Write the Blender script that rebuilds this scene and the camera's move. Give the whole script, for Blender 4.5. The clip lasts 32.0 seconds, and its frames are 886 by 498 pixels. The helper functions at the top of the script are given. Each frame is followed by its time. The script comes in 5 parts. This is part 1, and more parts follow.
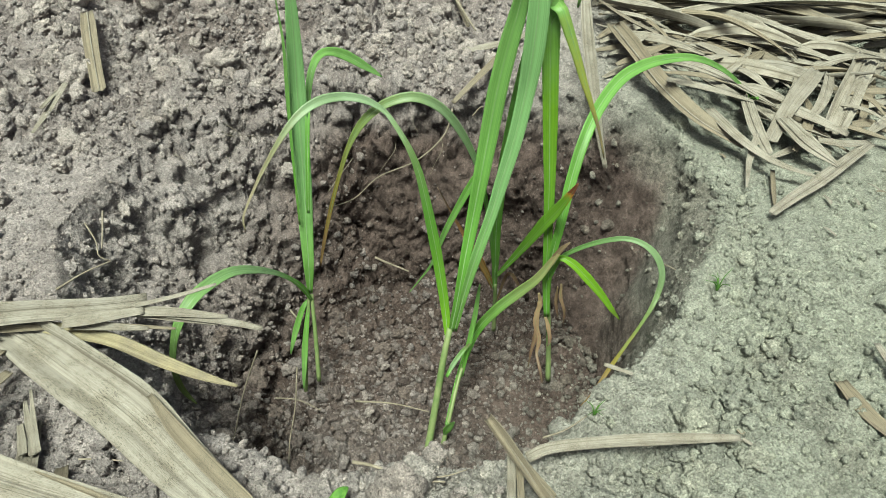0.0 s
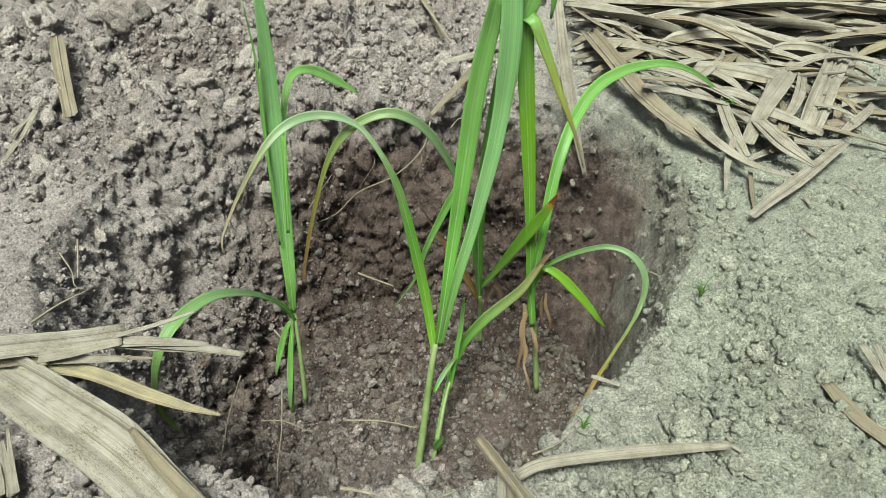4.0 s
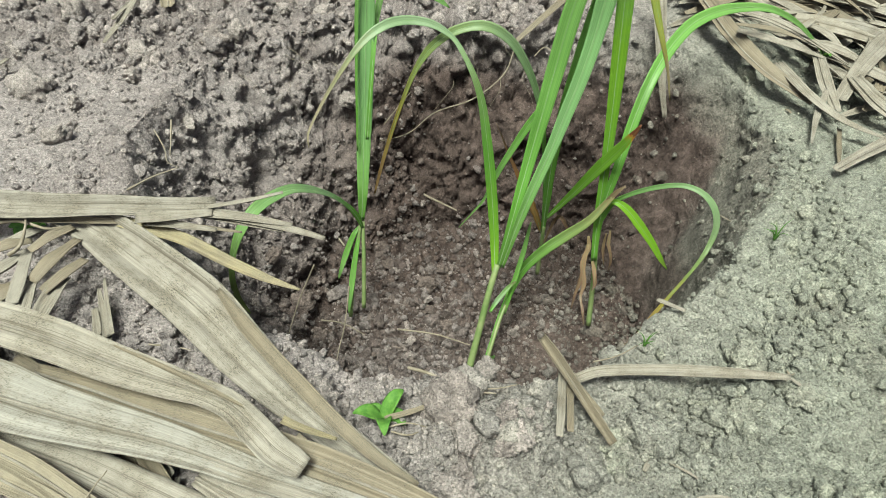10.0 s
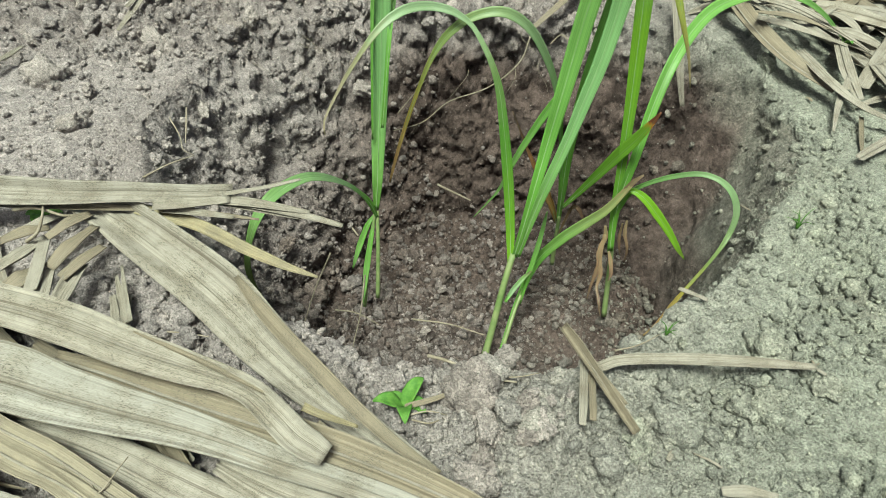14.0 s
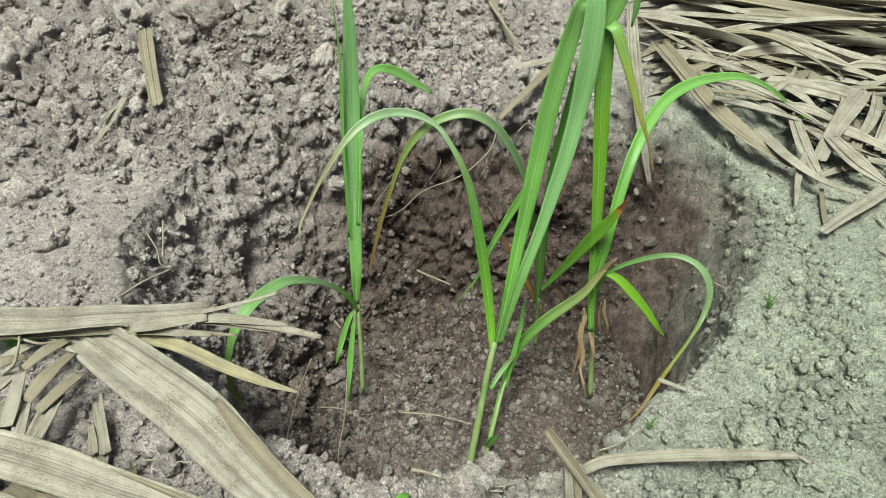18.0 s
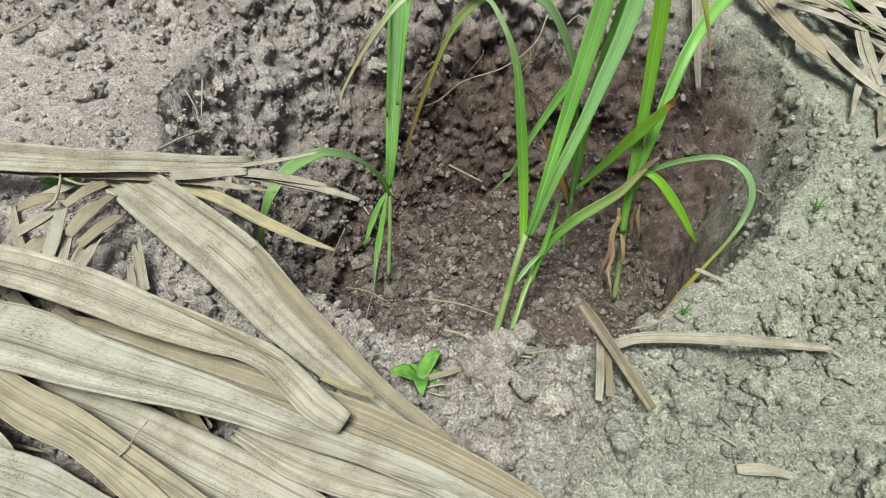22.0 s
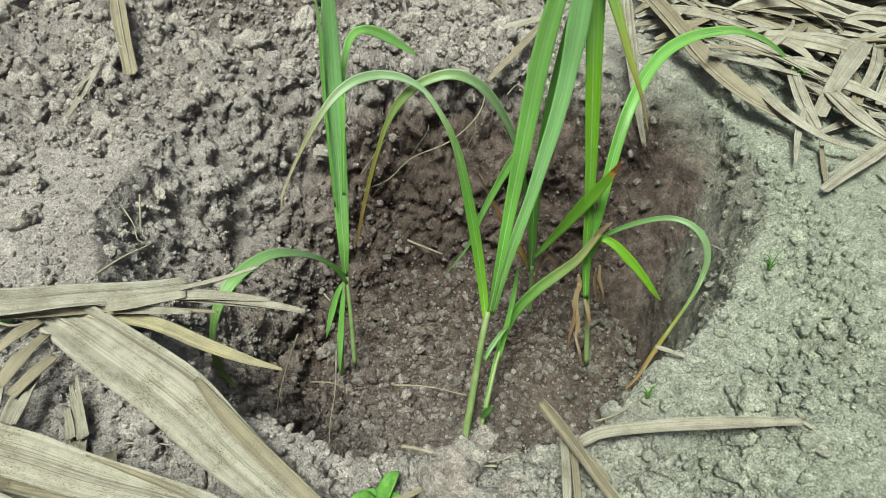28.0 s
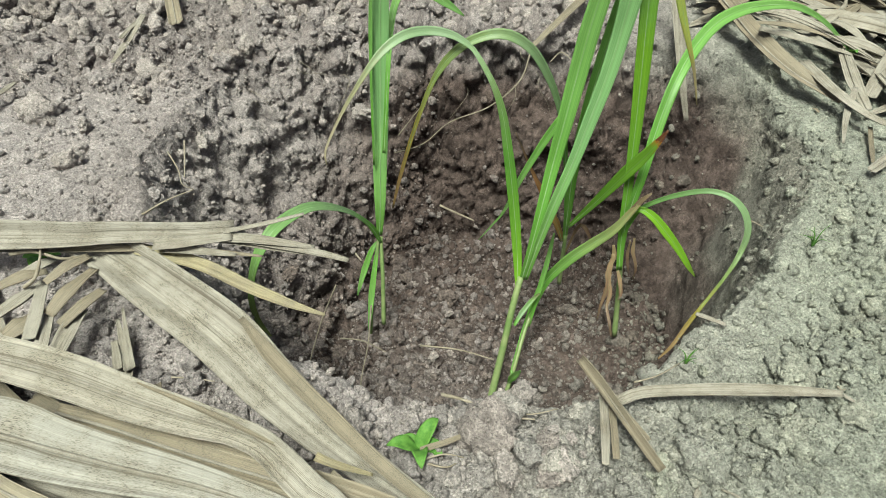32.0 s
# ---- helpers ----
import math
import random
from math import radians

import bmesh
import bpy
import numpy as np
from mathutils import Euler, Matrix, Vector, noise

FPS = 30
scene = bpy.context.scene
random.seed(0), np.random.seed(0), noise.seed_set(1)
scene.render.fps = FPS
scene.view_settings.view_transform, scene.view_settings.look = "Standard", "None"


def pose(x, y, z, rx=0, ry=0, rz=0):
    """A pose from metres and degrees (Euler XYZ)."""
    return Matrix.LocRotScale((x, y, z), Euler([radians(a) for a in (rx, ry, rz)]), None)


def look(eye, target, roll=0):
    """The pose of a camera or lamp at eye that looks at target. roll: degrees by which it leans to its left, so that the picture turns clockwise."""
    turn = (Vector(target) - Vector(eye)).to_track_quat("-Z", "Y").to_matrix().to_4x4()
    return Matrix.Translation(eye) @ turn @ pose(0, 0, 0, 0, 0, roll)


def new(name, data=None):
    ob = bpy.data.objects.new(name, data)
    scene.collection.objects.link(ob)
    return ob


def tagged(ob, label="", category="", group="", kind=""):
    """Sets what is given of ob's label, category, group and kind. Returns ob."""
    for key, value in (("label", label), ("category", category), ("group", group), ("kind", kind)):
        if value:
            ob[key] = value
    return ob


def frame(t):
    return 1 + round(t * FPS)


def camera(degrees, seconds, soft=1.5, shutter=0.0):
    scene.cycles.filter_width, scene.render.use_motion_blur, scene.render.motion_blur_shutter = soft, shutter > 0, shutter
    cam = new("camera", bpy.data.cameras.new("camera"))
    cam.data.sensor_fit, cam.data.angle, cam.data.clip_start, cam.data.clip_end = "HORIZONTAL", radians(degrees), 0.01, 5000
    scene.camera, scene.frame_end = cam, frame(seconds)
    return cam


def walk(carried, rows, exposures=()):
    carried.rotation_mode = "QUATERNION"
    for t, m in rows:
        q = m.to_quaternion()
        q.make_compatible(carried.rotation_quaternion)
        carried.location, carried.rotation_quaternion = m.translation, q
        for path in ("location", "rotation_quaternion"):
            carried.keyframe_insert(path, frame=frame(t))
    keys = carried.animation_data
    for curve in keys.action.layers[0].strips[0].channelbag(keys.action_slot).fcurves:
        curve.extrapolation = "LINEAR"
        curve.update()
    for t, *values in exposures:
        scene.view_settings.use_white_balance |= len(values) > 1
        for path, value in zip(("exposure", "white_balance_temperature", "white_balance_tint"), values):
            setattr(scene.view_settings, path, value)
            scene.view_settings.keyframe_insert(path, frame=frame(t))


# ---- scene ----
cam = camera(65.48, 32.0, soft=0.6)
PATH = [
    (0, (0.1673, -0.5306, 0.7737), (0.1371, 0.9933, -0.5211), 0.20),
    (0.5, (0.1394, -0.5533, 0.7783), (0.0508, 0.9789, -0.5042), 0.44),
    (1, (0.1261, -0.5603, 0.7782), (0.0265, 0.9684, -0.5075), 1.25),
    (1.5, (0.1172, -0.5651, 0.7803), (-0.0061, 0.9587, -0.5092), 0.51),
    (2, (0.1208, -0.5524, 0.7686), (0.0205, 0.9671, -0.5279), 0.85),
    (2.5, (0.1505, -0.5266, 0.7622), (0.1338, 0.9746, -0.5593), 0.54),
    (3, (0.1686, -0.5134, 0.7707), (0.1868, 1.0148, -0.5194), -0.35),
    (3.5, (0.1725, -0.5142, 0.7794), (0.1862, 1.0239, -0.4989), -0.99),
    (5.5, (0.1514, -0.5327, 0.7546), (0.1296, 0.9671, -0.5684), 0.59),
    (6, (0.1245, -0.5830, 0.7243), (0.0342, 0.8252, -0.6931), 2.73),
    (6.5, (0.1095, -0.6115, 0.7027), (-0.0011, 0.7488, -0.7593), 5.15),
    (7, (0.1063, -0.6123, 0.6947), (-0.0022, 0.7321, -0.7820), 5.96),
    (7.5, (0.1077, -0.6109, 0.6974), (0.0045, 0.7474, -0.7669), 5.82),
    (8, (0.1095, -0.6091, 0.6913), (0.0282, 0.7489, -0.7747), 6.85),
    (8.5, (0.1113, -0.6052, 0.6952), (0.0180, 0.7471, -0.7753), 5.74),
    (9, (0.1184, -0.5945, 0.7101), (0.0231, 0.7855, -0.7344), 4.29),
    (9.5, (0.1198, -0.5978, 0.7157), (0.0052, 0.8083, -0.7020), 3.58),
    (10, (0.1260, -0.5827, 0.7417), (0.0159, 0.8609, -0.6381), 2.36),
    (10.5, (0.1178, -0.5836, 0.7487), (-0.0059, 0.8842, -0.6042), 2.16),
    (11, (0.1300, -0.5554, 0.7555), (0.0669, 0.9461, -0.5642), 2.19),
    (11.5, (0.1700, -0.5250, 0.7647), (0.1870, 0.9903, -0.5405), 0.38),
    (12, (0.1739, -0.5213, 0.7650), (0.1801, 0.9806, -0.5556), -0.62),
    (12.5, (0.1610, -0.5321, 0.7617), (0.1366, 0.9581, -0.5720), -0.49),
    (13, (0.1481, -0.5422, 0.7470), (0.0997, 0.9153, -0.6217), 0.12),
    (13.5, (0.1276, -0.5688, 0.7277), (0.0205, 0.8553, -0.6725), 1.91),
    (15.5, (0.0886, -0.5934, 0.7477), (-0.1048, 0.8711, -0.6006), 0.26),
    (16, (0.0947, -0.5812, 0.7671), (-0.1137, 0.9124, -0.5467), -0.35),
    (16.5, (0.1177, -0.5484, 0.7989), (-0.0099, 1.0287, -0.4244), -1.16),
    (17, (0.1299, -0.5430, 0.7966), (0.0328, 1.0384, -0.4239), -1.19),
    (17.5, (0.1228, -0.5493, 0.7902), (0.0146, 1.0078, -0.4603), -0.87),
    (18, (0.1219, -0.5496, 0.7841), (0.0201, 0.9993, -0.4770), -0.58),
    (18.5, (0.1173, -0.5510, 0.7826), (0.0027, 0.9886, -0.4889), -0.97),
    (19, (0.1136, -0.5511, 0.7859), (-0.0228, 0.9903, -0.4812), -1.27),
    (19.5, (0.1425, -0.5202, 0.7720), (0.1165, 1.0172, -0.5070), 0.26),
    (20, (0.1521, -0.5209, 0.7666), (0.1436, 1.0071, -0.5238), 0.36),
    (20.5, (0.1603, -0.5140, 0.7699), (0.1631, 1.0188, -0.5147), -0.55),
    (21, (0.1379, -0.5494, 0.7605), (0.0845, 0.9515, -0.5603), -0.42),
    (21.5, (0.0946, -0.5962, 0.7170), (-0.0431, 0.8106, -0.6979), 3.42),
    (22, (0.0918, -0.5956, 0.7162), (-0.0416, 0.8047, -0.7056), 2.88),
    (22.5, (0.0902, -0.5975, 0.7135), (-0.0512, 0.7909, -0.7191), 3.00),
    (23, (0.1024, -0.5737, 0.7341), (-0.0245, 0.8548, -0.6599), 1.77),
    (23.5, (0.1572, -0.5134, 0.7821), (0.1338, 1.0336, -0.4853), -2.60),
    (24, (0.1833, -0.5046, 0.7695), (0.2029, 1.0198, -0.5250), -1.96),
    (24.5, (0.1691, -0.5119, 0.7574), (0.2003, 0.9797, -0.5746), -0.48),
    (25, (0.1293, -0.5352, 0.7297), (0.0698, 0.9134, -0.6480), 0.88),
    (25.5, (0.1178, -0.5357, 0.7189), (0.0436, 0.9104, -0.6607), 0.93),
    (27.5, (0.1178, -0.5320, 0.7348), (0.0503, 0.9168, -0.6423), 0.42),
    (28, (0.1306, -0.5180, 0.7547), (0.0446, 0.9748, -0.5735), -1.67),
    (28.5, (0.1843, -0.4786, 0.7636), (0.2163, 1.0385, -0.5392), -2.27),
    (29, (0.1867, -0.4813, 0.7645), (0.2209, 1.0234, -0.5525), -2.69),
    (29.5, (0.2051, -0.4648, 0.7617), (0.3005, 1.0327, -0.5606), -2.39),
    (30, (0.2001, -0.4662, 0.7542), (0.2817, 1.0081, -0.5948), -2.43),
    (30.5, (0.1886, -0.4733, 0.7418), (0.2524, 0.9809, -0.6298), -1.41),
    (31, (0.1646, -0.4883, 0.7276), (0.1928, 0.9400, -0.6721), -0.80),
    (31.5, (0.1124, -0.5378, 0.7192), (0.0176, 0.8671, -0.7011), 0.24),
    (32, (0.0919, -0.5449, 0.7327), (-0.0369, 0.9033, -0.6406), 0.14),
]
walk(cam, [(t, look(e, g, r)) for t, e, g, r in PATH], [(0, 0.92, 6500, -13), (3.5, 0.92, 6500, -12), (7, 0.92, 6500, -3), (9, 0.92, 6500, -5), (12, 0.92, 6500, -14), (18, 0.92, 6500, -12), (23, 0.92, 6500, -6), (24, 0.92, 6500, -17), (29, 0.92, 6500, -13), (32, 0.92, 6500, -9)])

# ---- light ----
world = bpy.data.worlds.new("overcast_sky")
scene.world = world
world.use_nodes = True
wn = world.node_tree.nodes
sky = wn.new("ShaderNodeTexSky")
sky.sky_type = "NISHITA"
sky.sun_disc = False
sky.sun_elevation, sky.sun_rotation = radians(68), radians(196)
sky.air_density, sky.dust_density, sky.ozone_density = 0.5, 7.0, 0.4
wn["Background"].inputs["Strength"].default_value = 0.078
world.node_tree.links.new(sky.outputs[0], wn["Background"].inputs["Color"])
sun = new("sun", bpy.data.lights.new("sun", "SUN"))
sun.data.energy, sun.data.angle, sun.data.color = 4.3, radians(20), (1.0, 0.98, 0.95)
sun.matrix_world = look((-0.25, -0.85, 2.2), (0, 0, 0))


# ---- materials ----
def material(name, rough=0.8, spec=0.3):
    m = bpy.data.materials.new(name)
    m.use_nodes = True
    t = m.node_tree
    b = t.nodes["Principled BSDF"]
    b.inputs["Roughness"].default_value = rough
    b.inputs["Specular IOR Level"].default_value = spec
    return m, t, b


def node(t, kind, **inputs):
    n = t.nodes.new(kind)
    for k, v in inputs.items():
        n.inputs[k.replace("_", " ")].default_value = v
    return n


def ramp(t, fac, stops):
    r = t.nodes.new("ShaderNodeValToRGB")
    e = r.color_ramp.elements
    while len(e) < len(stops):
        e.new(0.5)
    for el, (p, c) in zip(e, stops):
        el.position, el.color = p, (*c, 1)
    t.links.new(fac, r.inputs[0])
    return r.outputs[0]


def mix(t, fac, a, b, how="MIX"):
    n = t.nodes.new("ShaderNodeMix")
    n.data_type, n.blend_type = "RGBA", how
    for sock, v in ((n.inputs[0], fac), (n.inputs[6], a), (n.inputs[7], b)):
        if isinstance(v, (int, float)):
            sock.default_value = v
        elif isinstance(v, tuple):
            sock.default_value = (*v, 1)
        else:
            t.links.new(v, sock)
    return n.outputs[2]


def noise_tex(t, vec, scale, detail=4.0, rough=0.6):
    n = node(t, "ShaderNodeTexNoise", Scale=scale, Detail=detail, Roughness=rough)
    t.links.new(vec, n.inputs["Vector"])
    return n.outputs["Fac"]


def bump(t, b, height, strength, distance):
    n = node(t, "ShaderNodeBump", Strength=strength, Distance=distance)
    t.links.new(height, n.inputs["Height"])
    t.links.new(n.outputs[0], b.inputs["Normal"])


def soil_material(name, low, mid_tone, high):
    # dry grey crust above, dark brown moist subsoil where the attribute "moist" is high
    m, t, b = material(name, 0.92, 0.15)
    geo = t.nodes.new("ShaderNodeNewGeometry").outputs["Position"]
    at = t.nodes.new("ShaderNodeAttribute")
    at.attribute_name = "moist"
    big, mid, fine = noise_tex(t, geo, 3.0, 3), noise_tex(t, geo, 38.0, 5), noise_tex(t, geo, 320.0, 4, 0.7)
    dry = mix(t, ramp(t, big, [(0.35, (0, 0, 0)), (0.65, (1, 1, 1))]), (0.272, 0.276, 0.232), (0.250, 0.252, 0.216))
    # pinker soil by place: dug earth, with the camera's colour cast painted in
    dug = t.nodes.new("ShaderNodeAttribute")
    dug.attribute_name = "dug"
    dry = mix(t, dug.outputs["Fac"], dry, (0.298, 0.262, 0.258))
    dry = mix(t, 0.55, dry, ramp(t, mid, [(0.3, (0.5, 0.5, 0.5)), (0.7, (1.2, 1.2, 1.18))]), "MULTIPLY")
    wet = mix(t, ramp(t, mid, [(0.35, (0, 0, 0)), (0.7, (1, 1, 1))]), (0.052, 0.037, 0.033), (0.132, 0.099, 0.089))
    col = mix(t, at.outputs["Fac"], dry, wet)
    for scale, dim, lit in ((150.0, 0.80, 1.18), (430.0, 0.62, 1.40)):
        grain = node(t, "ShaderNodeTexVoronoi", Scale=scale)
        t.links.new(geo, grain.inputs["Vector"])
        tone = t.nodes.new("ShaderNodeSeparateColor")
        t.links.new(grain.outputs["Color"], tone.inputs[0])
        col = mix(t, 0.65, col, ramp(t, tone.outputs[0], [(0.0, (dim,) * 3), (1.0, (lit,) * 3)]), "MULTIPLY")
    col = mix(t, 0.5, col, ramp(t, fine, [(0.28, (0.55, 0.55, 0.55)), (0.5, (1, 1, 1)), (0.72, (1.3, 1.3, 1.3))]), "MULTIPLY")
    isle = t.nodes.new("ShaderNodeNewGeometry").outputs["Random Per Island"]
    col = mix(t, 1.0, col, ramp(t, isle, [(0.0, (low,) * 3), (0.6, (mid_tone,) * 3), (1.0, (high, high * 0.99, high * 0.96))]), "MULTIPLY")
    t.links.new(col, b.inputs["Base Color"])
    last = None
    for scale, deep in ((150.0, 0.0046), (380.0, 0.0026)):
        grain = node(t, "ShaderNodeTexVoronoi", Scale=scale, Randomness=1.0)
        t.links.new(geo, grain.inputs["Vector"])
        n1 = node(t, "ShaderNodeBump", Strength=1.0, Distance=deep)
        n1.invert = True
        t.links.new(grain.outputs["Distance"], n1.inputs["Height"])
        if last:
            t.links.new(last.outputs[0], n1.inputs["Normal"])
        last = n1
    n2 = node(t, "ShaderNodeBump", Strength=1.0, Distance=0.004)
    t.links.new(noise_tex(t, geo, 420.0, 5, 0.75), n2.inputs["Height"])
    t.links.new(last.outputs[0], n2.inputs["Normal"])
    t.links.new(n2.outputs[0], b.inputs["Normal"])
    return m


def straw_material(name, light, dark, spot):
    m, t, b = material(name, 0.62, 0.35)
    uv = t.nodes.new("ShaderNodeUVMap").outputs[0]
    ob = t.nodes.new("ShaderNodeObjectInfo")
    stretch = node(t, "ShaderNodeMapping", Scale=(60.0, 2.4, 1.0))
    t.links.new(uv, stretch.inputs["Vector"])
    seed = t.nodes.new("ShaderNodeVectorMath")
    seed.operation = "SCALE"
    t.links.new(ob.outputs["Location"], seed.inputs[0])
    seed.inputs["Scale"].default_value = 37.0
    add = t.nodes.new("ShaderNodeVectorMath")
    t.links.new(stretch.outputs[0], add.inputs[0])
    t.links.new(seed.outputs[0], add.inputs[1])
    fibre = noise_tex(t, add.outputs[0], 1.0, 5, 0.65)
    geo = t.nodes.new("ShaderNodeNewGeometry").outputs["Position"]
    streak = node(t, "ShaderNodeMapping", Scale=(90.0, 150.0, 1.0))
    t.links.new(uv, streak.inputs["Vector"])
    add2 = t.nodes.new("ShaderNodeVectorMath")
    t.links.new(streak.outputs[0], add2.inputs[0])
    t.links.new(seed.outputs[0], add2.inputs[1])
    blot, speck = noise_tex(t, geo, 26.0, 5, 0.65), noise_tex(t, add2.outputs[0], 1.0, 4, 0.75)
    col = mix(t, ramp(t, fibre, [(0.3, (0, 0, 0)), (0.68, (1, 1, 1))]), dark, light)
    col = mix(t, ramp(t, blot, [(0.42, (0, 0, 0)), (0.75, (0.8, 0.8, 0.8))]), col, (0.145, 0.125, 0.095))
    both = t.nodes.new("ShaderNodeMath")
    both.operation = "MULTIPLY"
    t.links.new(ramp(t, speck, [(0.51, (0, 0, 0)), (0.60, (1, 1, 1))]), both.inputs[0])
    t.links.new(ramp(t, blot, [(0.38, (0.1, 0.1, 0.1)), (0.62, (1, 1, 1))]), both.inputs[1])
    dull = t.nodes.new("ShaderNodeMath")
    dull.operation = "MULTIPLY"
    t.links.new(both.outputs[0], dull.inputs[0])
    dull.inputs[1].default_value = spot
    col = mix(t, dull.outputs[0], col, (0.04, 0.034, 0.025))
    isle = t.nodes.new("ShaderNodeNewGeometry").outputs["Random Per Island"]
    # narrow dark lines along the blade: shade of creases painted into the colour
    line = node(t, "ShaderNodeMapping", Scale=(13.0, 0.35, 1.0))
    t.links.new(uv, line.inputs["Vector"])
    add3 = t.nodes.new("ShaderNodeVectorMath")
    t.links.new(line.outputs[0], add3.inputs[0])
    t.links.new(seed.outputs[0], add3.inputs[1])
    crease_shade = ramp(t, noise_tex(t, add3.outputs[0], 1.0, 2, 0.5), [(0.57, (0, 0, 0)), (0.61, (0.8, 0.8, 0.8)), (0.65, (0, 0, 0))])
    col = mix(t, crease_shade, col, (0.065, 0.053, 0.038))
    tone = mix(t, isle, (0.80, 0.80, 0.82), (1.1, 1.08, 1.03))
    col = mix(t, 1.0, col, tone, "MULTIPLY")
    t.links.new(col, b.inputs["Base Color"])
    bump(t, b, fibre, 0.45, 0.002)
    return m


def leaf_material(name, stops):
    # stops: colours from the leaf's foot to its tip
    m, t, b = material(name, 0.42, 0.4)
    uv = t.nodes.new("ShaderNodeUVMap").outputs[0]
    sep = t.nodes.new("ShaderNodeSeparateXYZ")
    t.links.new(uv, sep.inputs[0])
    geo = t.nodes.new("ShaderNodeNewGeometry").outputs["Position"]
    wob = node(t, "ShaderNodeMath")
    wob.operation = "MULTIPLY_ADD"
    t.links.new(noise_tex(t, geo, 45.0, 4), wob.inputs[0])
    wob.inputs[1].default_value = 0.16
    t.links.new(sep.outputs["Y"], wob.inputs[2])
    col = ramp(t, wob.outputs[0], [(p + 0.08, c) for p, c in stops])
    vein = node(t, "ShaderNodeMapping", Scale=(26.0, 0.6, 1.0))
    t.links.new(uv, vein.inputs["Vector"])
    veins = noise_tex(t, vein.outputs[0], 1.0, 3)
    col = mix(t, 0.6, col, ramp(t, veins, [(0.35, (0.72, 0.74, 0.7)), (0.65, (1.2, 1.18, 1.15))]), "MULTIPLY")
    mid = ramp(t, sep.outputs["X"], [(0.0, (0, 0, 0)), (0.455, (0, 0, 0)), (0.485, (0.45, 0.45, 0.45)), (0.515, (0.45, 0.45, 0.45)), (0.545, (0, 0, 0)), (1.0, (0, 0, 0))])
    col = mix(t, mid, col, (0.17, 0.26, 0.11))
    t.links.new(col, b.inputs["Base Color"])
    glow = t.nodes.new("ShaderNodeBsdfTranslucent")
    t.links.new(col, glow.inputs["Color"])
    add = t.nodes.new("ShaderNodeMixShader")
    add.inputs[0].default_value = 0.38
    t.links.new(b.outputs[0], add.inputs[1])
    t.links.new(glow.outputs[0], add.inputs[2])
    t.links.new(add.outputs[0], t.nodes["Material Output"].inputs["Surface"])
    bump(t, b, veins, 0.3, 0.001)
    return m


def plain_material(name, a, c, scale=60.0, rough=0.8):
    m, t, b = material(name, rough, 0.3)
    geo = t.nodes.new("ShaderNodeNewGeometry").outputs["Position"]
    f = noise_tex(t, geo, scale, 4)
    t.links.new(ramp(t, f, [(0.35, a), (0.65, c)]), b.inputs["Base Color"])
    bump(t, b, f, 0.4, 0.002)
    return m


SOIL = soil_material("soil", 1.14, 1.14, 1.14)
CRUMB = soil_material("loose_soil", 1.0, 1.15, 1.36)
STRAW = {
    "pale": straw_material("pale_straw", (0.268, 0.248, 0.216), (0.165, 0.150, 0.127), 0.95),
    "brown": straw_material("brown_straw", (0.208, 0.178, 0.132), (0.112, 0.092, 0.066), 0.95),
    "ashen": straw_material("ashen_straw", (0.258, 0.247, 0.224), (0.150, 0.142, 0.126), 1.0),
    "tan": straw_material("tan_straw", (0.268, 0.238, 0.180), (0.160, 0.136, 0.095), 0.6),
    "yellow": straw_material("yellow_straw", (0.27, 0.24, 0.155), (0.19, 0.16, 0.09), 0.6),
}
G0, G1 = (0.126, 0.295, 0.046), (0.182, 0.350, 0.094)
COOL, BRIGHT = (0.208, 0.378, 0.150), (0.172, 0.345, 0.026)
